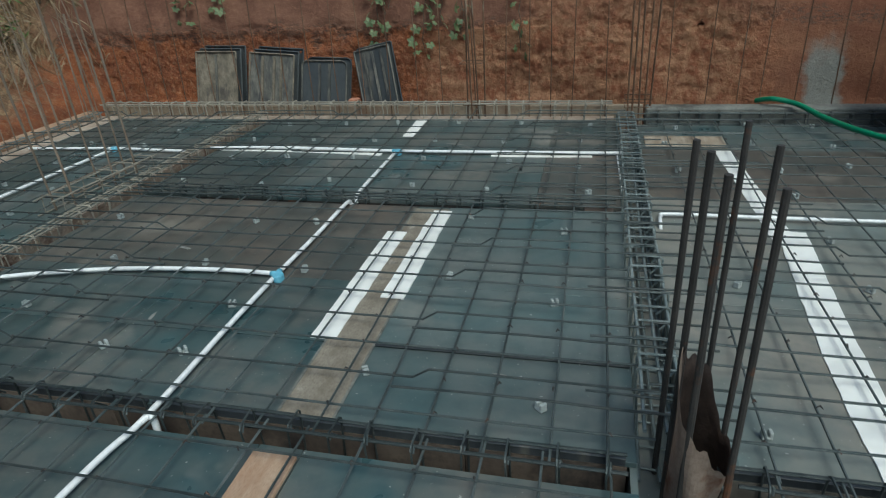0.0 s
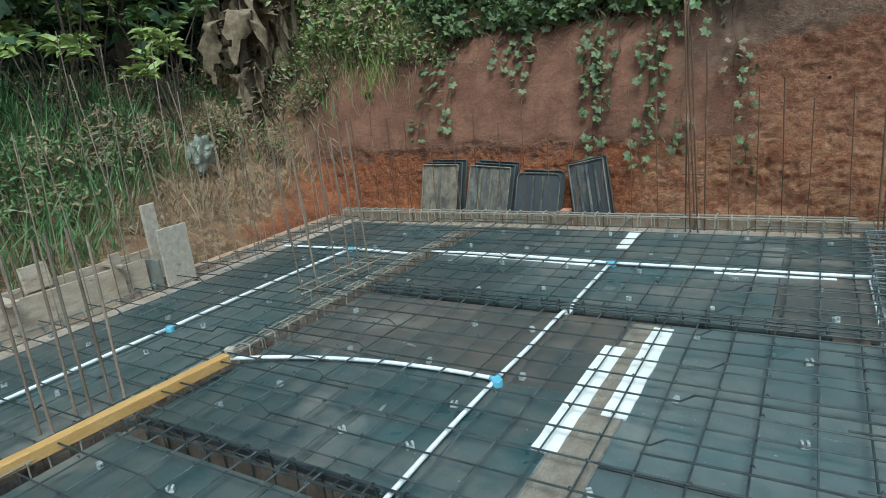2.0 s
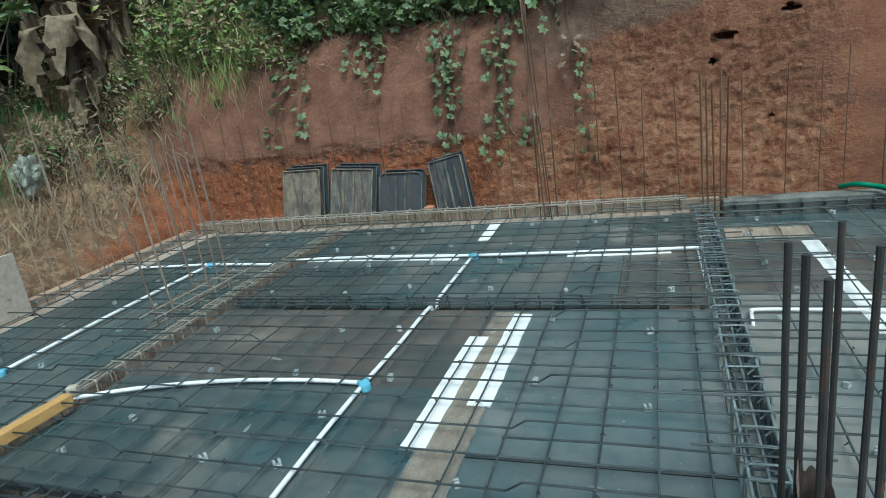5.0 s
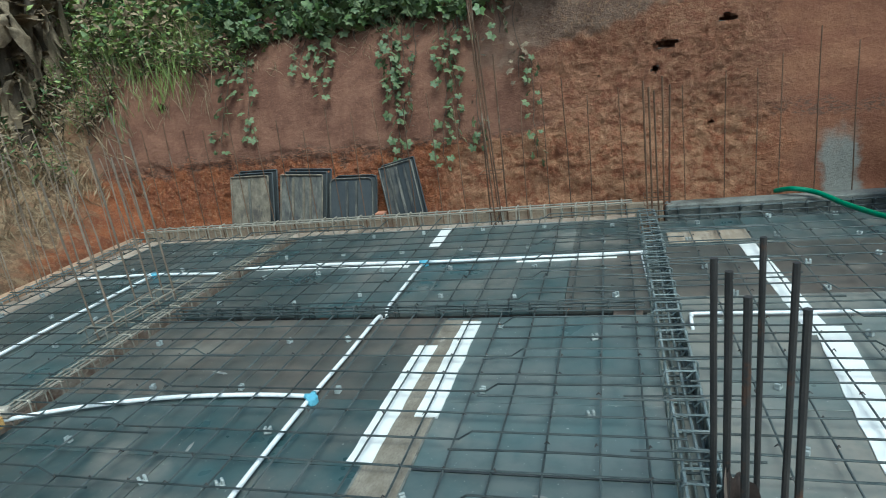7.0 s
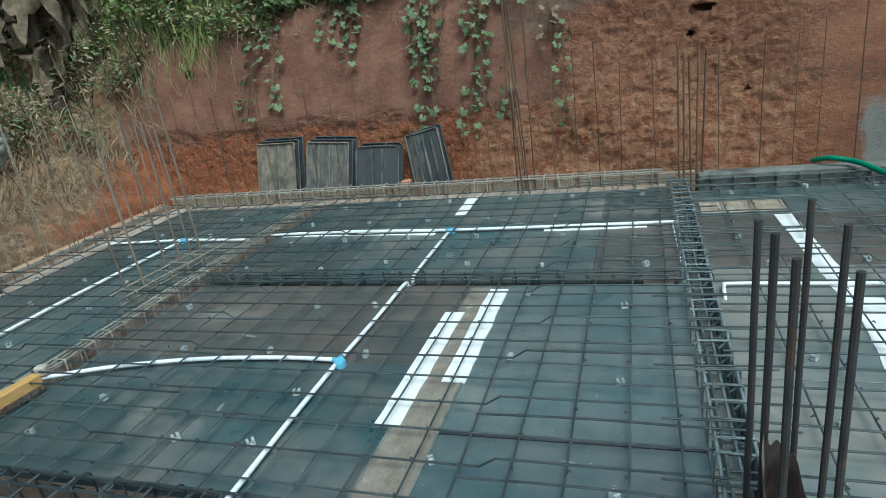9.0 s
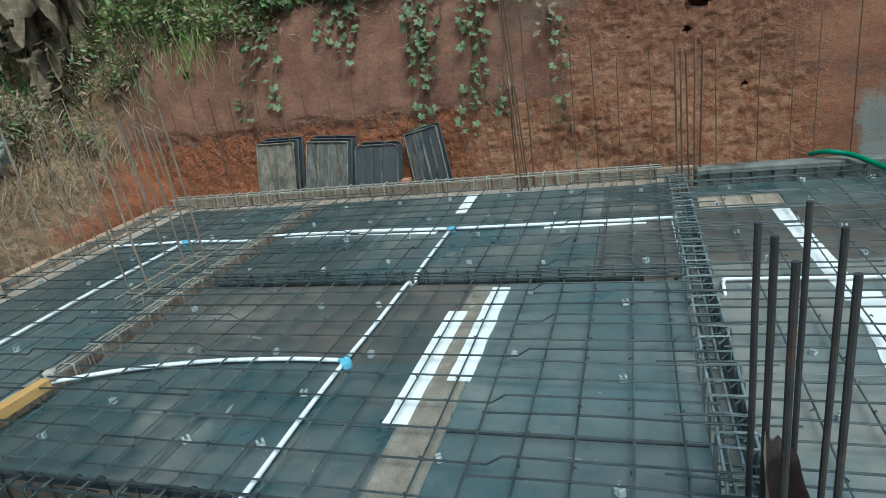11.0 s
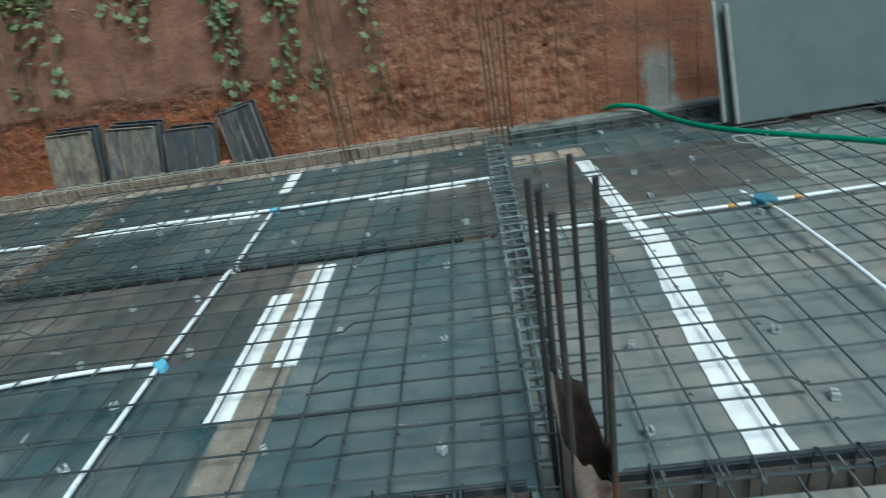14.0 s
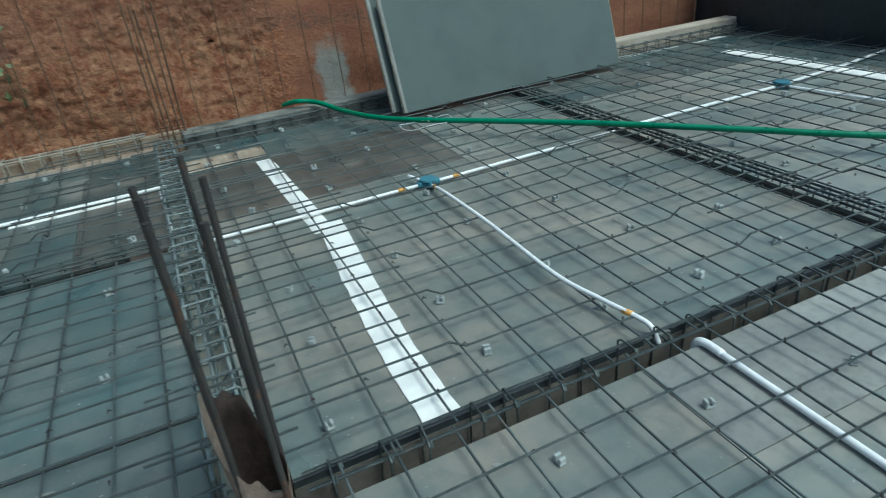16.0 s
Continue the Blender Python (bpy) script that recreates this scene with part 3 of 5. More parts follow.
def mat_of_bars(name_label, x0, x1, y0, y1, sx, sy, kx=(0.62, 0.72), ky=(0.42, 0.5), ox=0.07, oy=0.1, group="reinforcing mats", tops_x=0, tops_w=0, phase=0):
    mat = thing("rebar_mat", name_label, "rebar mat", group)
    zx, zy = 0.054, 0.044
    n = 0
    y = y0 + oy
    while y < y1 - 0.02:
        j = R.uniform(-0.012, 0.012)
        a, b = x0 - R.uniform(0.05, 0.14), x1 + R.uniform(0.05, 0.14)
        if n % 2 == phase:
            bent_bar(mat, (a, y + j, zx), (b, y + j + R.uniform(-0.012, 0.012), zx), kx[0] and kx[0] + 0.1 + R.uniform(-0.03, 0.03), kx[1] and kx[1] + 0.1 + R.uniform(-0.03, 0.03))
        else:
            straight_bar(mat, (a, y + j, zx), (b, y + j + R.uniform(-0.012, 0.012), zx))
            if tops_x:
                e = y + j + 0.062 + R.uniform(-0.015, 0.015)
                straight_bar(mat, (x1 - tops_x + R.uniform(-0.04, 0.04), e, zx + 0.045), (x1 + 0.3, e + 0.01, zx + 0.045))
            if tops_w:
                e = y + j + 0.062 + R.uniform(-0.015, 0.015)
                straight_bar(mat, (x0 - 0.3, e, zx + 0.045), (x0 + tops_w + R.uniform(-0.05, 0.05), e + 0.01, zx + 0.045))
        y += sy
        n += 1
    ys_used = [y0 + oy + k * sy for k in range(n)]
    x = x0 + ox
    n = 0
    xs_used = []
    while x < x1 - 0.02:
        xs_used.append(x)
        j = R.uniform(-0.012, 0.012)
        a, b = y0 - R.uniform(0.05, 0.12), y1 + R.uniform(0.05, 0.12)
        if n % 3 == 1 and ky:
            bent_bar(mat, (x + j, a, zy), (x + j + R.uniform(-0.012, 0.012), b, zy), ky[0] + 0.1 + R.uniform(-0.03, 0.03), ky[1] + 0.1 + R.uniform(-0.03, 0.03))
        else:
            straight_bar(mat, (x + j, a, zy), (x + j + R.uniform(-0.012, 0.012), b, zy), R.choice(BARS_LIT))
        x += sx
        n += 1
    knots = bmesh.new()
    for kx_ in xs_used:
        for ky_ in ys_used:
            if R.random() < 0.85:
                a = R.uniform(0, 3.14)
                c, d = Vector((kx_ + R.uniform(-0.006, 0.006), ky_ + R.uniform(-0.006, 0.006), zx - 0.003)), Vector((math.cos(a), math.sin(a), 0))
                add_tube(knots, [c - d * 0.011, c + Vector((0, 0, 0.009)), c + d * 0.011 - Vector((0, 0, 0.004))], [0.002, 0.0045, 0.002], 4)
    tagged(part("tie_wire", knots, M_STEEL_SLOT_SHADE, mat, "dark twisted tie wires"), kind="stuff")
    return mat


mat_of_bars("grey steel bars tied over the middle deck bay", X_W1, X_A0, Y_S1, Y_M0, 0.193, 0.188, kx=(0.68, 0.73), ky=None, tops_x=0.83, tops_w=1.05, ox=0.14, oy=0.062, phase=1)
mat_of_bars("grey steel bars tied over the inner deck bay", X_W1, X_A0, Y_M1, Y_N, 0.193, 0.188, kx=(0.68, 0.73), tops_x=0.83, tops_w=0.9, ox=0.14, oy=0.08)
mat_of_bars("grey steel bars tied over the bank-side deck bay", -4.02, X_W0, 0.6, Y_N, 0.2, 0.19, kx=(0.3, 0.3), ky=None, ox=0.12)
mat_of_bars("grey steel bars tied over the wide deck bay", X_A1, X_C0, Y_S1, 5.98, 0.2, 0.19, kx=(0.78, 0.7), ky=None, ox=0.21, oy=0.1, tops_x=0.62, phase=1)
tops = thing("rebar_mat", "short grey top bars over the dense beam", "rebar mat", "reinforcing mats")
y = 2.26
while y < 5.9:
    e = R.uniform(-0.02, 0.02)
    straight_bar(tops, (1.07 + R.uniform(-0.02, 0.02), y + e, 0.093), (2.12 + R.uniform(-0.08, 0.12), y + e + R.uniform(-0.015, 0.015), 0.09))
    y += 0.355
mat_of_bars("grey steel bars tied over the far deck bay", X_C1, 7.55, Y_S1, 5.98, 0.2, 0.2, kx=(0.6, 0.6), ky=(0.5, 0.6), ox=0.1, oy=0.1)
mat_of_bars("grey steel bars tied over the near deck bay", X_W1, X_A0, 0.1, Y_S0, 0.193, 0.19, kx=(0.6, 0.6), ky=None, ox=0.14, oy=0.04)
mat_of_bars("grey steel bars tied over the near pipe bay", X_A1, X_C0, 0.1, Y_S0, 0.175, 0.195, kx=(0.6, 0.6), ky=None, ox=0.05, oy=0.09, phase=1)

# ---- beam cages ----
def stirrup_mesh(w, h, r=0.0042):
    bm = bmesh.new()
    c = 0.012
    ring = [(-w / 2, c), (-w / 2, h - c), (-w / 2 + c, h), (w / 2 - c, h), (w / 2, h - c), (w / 2, c), (w / 2 - c, 0), (-w / 2 + c, 0), (-w / 2, c)]
    add_tube(bm, [(0, a, b) for a, b in ring], r, 5)
    add_tube(bm, [(0.008, -w / 2, h - 0.02), (0.01, -w / 2 + 0.012, h - 0.002), (0.012, -w / 2 + 0.05, h - 0.045)], r, 5)
    me = bpy.data.meshes.new("stirrup")
    bm.to_mesh(me)
    bm.free()
    return me


def cage(label, p, q, w, h, z0, step, mat, r=0.0068, n_top=2, rs=0.0042):
    """A beam cage from p to q: long bars and stirrups."""
    c = thing("beam_cage", label, "beam cage", "beam cages")
    d = Vector((q[0] - p[0], q[1] - p[1], 0))
    L = d.length
    m0 = Matrix.Translation((p[0], p[1], z0)) @ d.to_track_quat("X", "Z").to_matrix().to_4x4()
    for i in range(n_top):
        y = (-w / 2 + 0.012) + (w - 0.024) * i / max(1, n_top - 1)
        for z in (h - 0.013, 0.013):
            pts = [m0 @ Vector((L * t / 8, y + R.uniform(-0.004, 0.004), z + R.uniform(-0.003, 0.003))) for t in range(9)]
            part("long_bar", tube_bm(pts, r, 6), mat, c)
    me = stirrup_mesh(w, h, rs)
    me.materials.append(mat)
    x = step / 2
    while x < L:
        shared("stirrup", me, c, m0 @ Matrix.Translation((x + R.uniform(-0.012, 0.012), R.uniform(-0.004, 0.004), R.uniform(-0.006, 0.006))) @ Euler((R.uniform(-0.04, 0.04), R.uniform(-0.07, 0.07), R.uniform(-0.09, 0.09))).to_matrix().to_4x4())
        x += step
    return c


cage("dense beam cage of grey bars and stirrups along the column line", (1.318, 2.12), (1.318, 6.1), 0.15, 0.24, -0.155, 0.115, M_STEEL_LIGHT, n_top=3, rs=0.0048)
cage("beam cage in the near trench by the brown timber side", (X_W1, 1.99), (1.2, 1.99), 0.10, 0.29, -0.225, 0.15, M_STEEL)
cage("beam cage in the near trench beside the white pipe", (1.5, 1.99), (7.5, 1.99), 0.10, 0.29, -0.225, 0.16, M_STEEL)
cage("slim beam cage crossing the deck in a narrow trench", (X_W1, 4.067), (1.2, 4.067), 0.075, 0.28, -0.21, 0.15, M_STEEL)
cage("beam cage in the muddy trench beside the bank-side bay", (-2.14, 0.6), (-2.14, 6.1), 0.11, 0.285, -0.20, 0.12, M_STEEL_CEMENT, 0.006, 3, 0.0042)
cage("short cement-stained cage where two beams meet", (-2.42, 3.6), (-2.36, 4.62), 0.17, 0.13, 0.0, 0.17, M_STEEL_CEMENT, 0.006, 2, 0.0042)
cage("beam cage crossing the far end of the deck", (4.345, 2.1), (4.345, 5.95), 0.12, 0.20, -0.115, 0.11, M_STEEL, n_top=3)
cage("cement-stained edge beam cage against the north kerb", (-4.1, 6.225), (1.2, 6.225), 0.12, 0.19, -0.045, 0.135, M_STEEL_CEMENT, 0.0085, 2, 0.006)
cage("edge beam cage beside the grey concrete kerb", (1.5, 5.99), (7.5, 5.96), 0.05, 0.12, -0.01, 0.16, M_STEEL)
cage("cement-stained edge beam cage along the bank-side edge", (-4.12, 0.6), (-4.12, 6.15), 0.11, 0.13, -0.06, 0.16, M_STEEL_LIGHT)

# ---- column starter bars ----
def starters(label, bars, r, mat, ties=()):
    c = thing("column_starter", label, "column bars", "column starters")
    for x, y, z0, z1, lx, ly in bars:
        pts = [(x + lx * t + R.uniform(-0.001, 0.001), y + ly * t + R.uniform(-0.001, 0.001), z0 + (z1 - z0) * t) for t in (0, 0.2, 0.4, 0.6, 0.8, 1)]
        part("bar", tube_bm(pts, r * R.uniform(0.9, 1.1), 8), mat, c)
    for x0, x1, y0, y1, z in ties:
        part("tie", tube_bm([(x0, y0, z), (x1, y0, z), (x1, y1, z), (x0, y1, z), (x0, y0, z)], 0.004, 5), mat, c)
    return c


starters("six thick dark column bars rising beside the deck", [
    (1.308, 2.195, -0.3, 0.99, 0.002, -0.005), (1.322, 2.06, -0.3, 1.0, 0.003, 0.0), (1.338, 1.90, -0.3, 1.0, 0.0, 0.0),
    (1.43, 2.225, -0.3, 1.03, 0.006, 0.0), (1.455, 2.04, -0.3, 1.02, 0.015, 0.01), (1.446, 1.863, -0.3, 0.985, 0.0, 0.0)], 0.0095, M_STEEL_SLOT_SHADE)
starters("rusty column bars at the end of the dense beam", [
    (1.33, 6.13, -0.2, 1.18, -0.01, 0.02), (1.37, 6.2, -0.2, 1.12, 0, 0.02), (1.42, 6.06, -0.2, 1.1, -0.02, 0), (1.47, 6.2, -0.2, 1.2, 0.01, 0.01), (1.50, 6.1, -0.2, 1.13, 0.03, 0)], 0.008, M_STEEL_RUST, [(1.3, 1.52, 6.04, 6.22, 0.13), (1.3, 1.52, 6.04, 6.22, 0.2)])
starters("tall rusty column bars by the vine-hung bank", [
    (-0.10, 6.2, -0.05, 2.1, 0.02, 0.05), (-0.03, 6.29, -0.05, 2.3, -0.10, 0.05), (-0.05, 6.17, -0.05, 2.2, -0.06, 0.02), (0.05, 6.28, -0.05, 1.55, 0.01, 0), (0.01, 6.18, -0.05, 1.75, -0.06, 0)], 0.0075, M_STEEL_RUST, [(-0.13, 0.07, 6.14, 6.3, 0.13), (-0.15, 0.05, 6.14, 6.3, 0.5)])
starters("leaning rusty column bars beside the yellow timber", [
    (-2.46, 1.74, -0.1, 0.88, -0.04, 0.03), (-2.36, 1.76, -0.1, 1.0, -0.05, 0.02), (-2.44, 1.92, -0.1, 0.98, -0.03, 0.04), (-2.33, 1.95, -0.1, 1.02, -0.04, 0.03), (-2.42, 2.11, -0.1, 1.0, -0.05, 0.03), (-2.3, 2.12, -0.1, 0.96, -0.03, 0.04)], 0.0085, M_STEEL_TAN)
starters("thin rusty column bars where two beams meet", [
    (-2.47, 3.74, -0.1, 1.15, -0.04, -0.03), (-2.36, 3.8, -0.1, 1.1, -0.05, 0.0), (-2.47, 4.16, -0.1, 1.3, -0.06, 0.02), (-2.36, 4.2, -0.1, 1.2, -0.04, 0.03), (-2.46, 4.44, -0.1, 1.5, -0.05, 0.02), (-2.34, 4.42, -0.1, 1.3, -0.05, 0.02)], 0.0075, M_STEEL_TAN, [(-2.52, -2.3, 3.78, 4.42, 0.11)])

# single starter bars along the kerbs
def starter_row(label, places, mat=None):
    for x, y, h, lx, ly in places:
        ob = link_mesh("starter_bar", tube_bm([(x + lx * t * t + R.uniform(-0.004, 0.004), y + ly * t * t, -0.1 + (h + 0.1) * t) for t in (0, 0.25, 0.5, 0.75, 1)], 0.005, 6), mat or M_STEEL_RUST)
        tagged(ob, label, "rebar", "starter bars along the kerb")


starter_row("thin rusty starter bar standing in the north kerb", [(x + R.uniform(-0.03, 0.03), 6.29, R.uniform(1.05, 1.3), R.uniform(-0.03, 0.03), 0.03) for x in (-3.85, -3.6, -3.36, -3.1, -2.8, -2.5, -2.24, -1.95, -1.66, -1.4, -1.12, -0.85, -0.6, -0.33, 0.25, 0.47, 0.67, 0.86, 1.13)])
starter_row("thin rusty starter bar standing behind the concrete kerb", [(x + R.uniform(-0.02, 0.02), 6.28, h, R.uniform(-0.02, 0.02), 0.02) for x, h in ((1.64, 1.1), (1.97, 1.18), (2.21, 1.17), (2.41, 1.26), (2.67, 1.44), (2.95, 1.3), (3.2, 1.2), (3.42, 1.35), (3.5, 1.3), (3.75, 1.2), (4.2, 1.2), (4.7, 1.2), (5.1, 1.2), (5.5, 1.25), (5.75, 1.2), (6.0, 1.1), (6.2, 1.3), (6.45, 1.2), (6.7, 1.25), (6.95, 1.2), (7.2, 1.2))])
starter_row("long thin rusty starter bar leaning towards the grassy bank", [(-4.12 + R.uniform(-0.05, 0.05), y + R.uniform(-0.08, 0.08), R.uniform(1.2, 2.2) * (1.0 if y < 4.6 else 0.75), R.uniform(-0.22, 0.03), R.uniform(-0.05, 0.1)) for y in [*np.arange(2.1, 4.6, 0.15), *np.arange(4.6, 6.25, 0.1)]], M_STEEL_TAN)

# ---- white joint tape on the panels ----
def tape(label, pts, w, z=0.0035, ragged=0.006, mat=None):
    """A strip along pts with slightly torn edges."""
    pts = smooth_line([(x, y, 0) for x, y in pts], 10)
    bm = bmesh.new()
    rows = []
    for i, p in enumerate(pts):
        d = (pts[min(i + 1, len(pts) - 1)] - pts[max(i - 1, 0)]).normalized()
        s = Vector((d.y, -d.x, 0))
        a, b = (w / 2 + ragged * noise.noise(p * 9 + Vector((k * 7, 0, 0))) for k in (0, 1))
        rows.append([bm.verts.new(q) for q in (p - s * a, p + s * b, p - s * a + Vector((0, 0, z)), p + s * b + Vector((0, 0, z)))])
    for r0, r1 in zip(rows, rows[1:]):
        bm.faces.new((r0[2], r0[3], r1[3], r1[2]))
        bm.faces.new((r0[0], r0[2], r1[2], r1[0]))
        bm.faces.new((r0[3], r0[1], r1[1], r1[3]))
    for r in (rows[0], rows[-1]):
        bm.faces.new((r[0], r[1], r[3], r[2]))
    bmesh.ops.recalc_face_normals(bm, faces=bm.faces)
    ob = link_mesh("joint_tape", bm, mat or M_TAPE)
    return tagged(ob, label, "tape", "joint tapes")


plank = link_mesh("plank", box_bm(-0.005, 0.215, 2.06, 3.985, 0.001, 0.004, bevel=0.001), M_PLANK)
tagged(plank, "muddy brown plank let into the dark deck", "plank")
for x in (-0.003, 0.212):
    part("edge_strip", box_bm(x - 0.005, x + 0.005, 2.07, 3.98, 0.0042, 0.006), M_CONCRETE, plank, "pale caulked edge")
tape("white tape along one edge of the muddy plank", [(-0.024, 2.55), (-0.022, 3.1), (-0.02, 3.63)], 0.115, 0.0075)
tape("white tape along the other edge of the muddy plank", [(0.172, 2.905), (0.174, 3.4), (0.177, 3.955)], 0.115, 0.0075)
tape("long white tape over a panel joint", [(1.973, 5.26), (1.998, 4.75), (2.024, 4.2), (2.04, 3.75)], 0.115, 0.0035, 0.008)
tape("wide overlapping white tape with torn edges", [(2.095, 3.85), (2.066, 3.5), (2.022, 2.95), (1.996, 2.5), (1.993, 2.066)], 0.142, 0.006, 0.007)
tape("white tape under the conduit", [(-2.05, 5.115), (-1.3, 5.105), (-0.58, 5.05)], 0.055, 0.004)
tape("short white tape beside the conduit", [(0.3, 5.065), (0.7, 5.07), (1.05, 5.085)], 0.045, 0.004)
tape("short white tape near the north edge", [(-0.5, 5.55), (-0.51, 5.85), (-0.52, 6.12)], 0.1, 0.004)
tape("wide white tape on the far bay", [(6.76, 5.36), (6.77, 4.6), (6.77, 3.75), (6.78, 2.8)], 0.2, 0.004)
tape("white tape at the foot of the far kerb", [(5.62, 5.945), (6.1, 5.94), (6.62, 5.93)], 0.06, 0.0045)
tape("short white tape at the far corner", [(6.78, 5.925), (7.05, 5.92), (7.3, 5.91)], 0.06, 0.0045)
tape("cement-white seal along the north panels", [(-0.42, 6.1), (0.1, 6.1), (0.62, 6.09)], 0.07, 0.0045, 0.012, M_DECK_PALE)

ply = link_mesh("plywood_patch", box_bm(1.44, 2.02, 5.32, 5.6, 0.002, 0.014, bevel=0.002), M_FORMWOOD)
tagged(ply, "brown muddy plywood offcut lying on the deck", "plywood")
shut = link_mesh("short_board", box_bm(0.012, 0.168, 1.45, 1.885, 0.002, 0.016, bevel=0.002), M_ORANGEWOOD)
tagged(shut, "short raw orange board in the near deck", "board")
chock = link_mesh("wood_chock", box_bm(1.02, 1.19, 4.035, 4.10, -0.05, 0.003, bevel=0.003), M_EDGE)
tagged(chock, "brown timber chock bridging the narrow trench", "timber")

# ---- conduits ----
def conduit(label, pts, r=0.012, bands=()):
    ob = link_mesh("conduit", tube_bm(smooth_line(pts, 6), r, 10), M_PVC, None, "", True)
    tagged(ob, label, "pipe", "white conduits")
    for (x, y, z), ang in bands:
        d = Vector((math.cos(ang), math.sin(ang), 0))
        p = Vector((x, y, z))
        part("band", tube_bm([p - d * 0.022, p + d * 0.022], r + 0.0018, 10), M_ORANGE, ob, "orange tape band", True)
    return ob


Z = 0.026
conduit("straight white conduit tied over the bars", [(-0.49, 0.2, Z), (-0.48, 1.6, Z), (-0.45, 1.95, Z), (-0.465, 2.5, Z), (-0.47, 3.0, Z)])
conduit("straight white conduit running to the narrow trench", [(-0.47, 3.05, Z), (-0.46, 3.5, Z), (-0.455, 3.97, Z + 0.005), (-0.452, 4.03, Z - 0.03), (-0.45, 4.07, -0.03)])
conduit("short white conduit beyond the narrow trench", [(-0.44, 4.09, -0.02), (-0.445, 4.13, Z - 0.01), (-0.45, 4.25, Z), (-0.456, 5.04, Z)])
conduit("bowed white conduit lying over the bars", [(-0.5, 3.03, Z), (-0.83, 3.03, Z), (-1.33, 2.98, Z), (-1.81, 2.85, Z + 0.005), (-2.12, 2.68, 0.05)])
conduit("long white conduit along the bank-side bay", [(-3.1, 0.3, Z), (-3.07, 1.5, Z), (-3.055, 2.94, Z)])
conduit("long white conduit along the bank-side bay", [(-3.05, 3.0, Z), (-3.06, 4.0, Z), (-3.03, 5.0, Z)])
conduit("white conduit to the bank-side kerb", [(-3.9, 4.98, Z), (-3.5, 5.0, Z), (-3.06, 5.03, Z)])
conduit("white conduit to the muddy trench", [(-3.0, 5.03, Z), (-2.6, 5.0, Z), (-2.28, 4.98, Z)])
conduit("white conduit across the inner bay", [(-2.12, 5.08, Z), (-1.6, 5.12, Z), (-1.0, 5.1, Z), (-0.49, 5.07, Z)])
conduit("white conduit to the dense beam", [(-0.42, 5.07, Z), (0.4, 5.08, Z), (1.27, 5.1, Z)])
# added dark tube that draws the panel seam at y 2.535
seam = link_mesh("loose_bar", tube_bm([(0.22, 2.53, 0.008), (0.7, 2.533, 0.007), (1.23, 2.535, 0.008)], 0.0065, 6), M_TRAY)
tagged(seam, "dark line along a panel seam of the deck", "rebar")
conduit("white conduit elbow beside the dense beam", [(1.225, 5.05, 0.03), (1.232, 4.85, 0.02), (1.245, 4.62, -0.02), (1.25, 4.5, -0.06)], 0.006)
conduit("white conduit bent down at the dense beam", [(1.445, 3.80, -0.06), (1.435, 3.86, 0.03), (1.445, 3.95, Z), (1.5, 3.985, Z), (2.0, 3.98, Z), (2.74, 3.985, Z)], 0.0102, [((2.6, 3.985, Z), 0)])
conduit("white conduit crossing to the far beam", [(2.83, 3.985, Z), (3.4, 4.0, Z), (4.17, 4.02, Z), (4.26, 4.02, 0.03)], 0.0102, [((2.98, 3.99, Z), 0)])
conduit("short white conduit out of the junction box", [(2.755, 4.03, Z + 0.01), (2.71, 4.13, Z + 0.02)])
conduit("curved white conduit bent into the near trench", [(2.785, 3.94, Z), (2.775, 3.7, 0.06), (2.782, 3.17, 0.066), (2.772, 2.57, 0.066), (2.815, 2.29, 0.066), (2.86, 2.12, 0.058), (2.88, 2.07, 0.035), (2.895, 2.042, -0.03)], 0.0108, [((2.779, 3.86, 0.042), 1.57), ((2.846, 2.17, 0.061), 1.9)])
conduit("white conduit across the far bay", [(4.44, 4.05, Z), (5.2, 4.06, Z), (5.93, 4.07, Z)])
conduit("white conduit to the far wall", [(6.02, 4.08, Z), (6.8, 4.15, Z), (7.5, 4.24, Z)])
conduit("white conduit branching from the far box", [(5.97, 4.03, Z), (6.02, 3.7, Z), (6.1, 3.2, Z), (6.2, 2.3, Z)])
conduit("short white conduit stub at the far box", [(5.97, 4.11, Z), (5.94, 4.28, Z)])
drain = conduit("thick white drain pipe lying on the near deck", [(2.99, 1.86, 0.02), (2.99, 1.2, 0.018), (2.985, 0.2, 0.018)], 0.0135)
part("elbow", tube_bm(smooth_line([(2.99, 1.83, 0.021), (2.99, 1.90, 0.021), (2.985, 1.94, 0.008), (2.985, 1.952, -0.04)], 4), 0.0165, 12), M_PVC, drain, "", True)
conduit("white conduit hooked down into the near trench", [(-0.45, 1.93, Z), (-0.43, 1.955, Z + 0.01), (-0.41, 1.95, 0.03), (-0.405, 1.945, -0.04)], 0.0125)


def junction(label, x, y, z, ways, mat, r=0.022, box_r=0.03, lid=False):
    """A junction: a cup with sleeves for the conduits."""
    j = thing("junction_box", label, "junction box", "conduit junctions")
    if not lid:
        x, y = x + 0.02, y - 0.028
    part("cup", tube_bm([(x, y, 0.003), (x, y, 0.01), (x, y, z + 0.012), (x, y, z + 0.02)], [box_r * 0.9, box_r, box_r, box_r * 0.85], 12), mat, j)
    if not lid:
        x, y = x - 0.02, y + 0.028
    for a in ways:
        d = Vector((math.cos(a), math.sin(a), 0))
        p = Vector((x, y, z))
        part("sleeve", tube_bm([p + d * box_r * (0.6 if lid else 0.1), p + d * (box_r + (0.028 if lid else 0.004))], r if lid else 0.0155, 10), mat, j, "", True)
    if lid:
        part("lid", tube_bm([(x, y, z + 0.021), (x, y, z + 0.032)], [box_r * 1.25, box_r * 1.2], 12), mat, j)
    return j


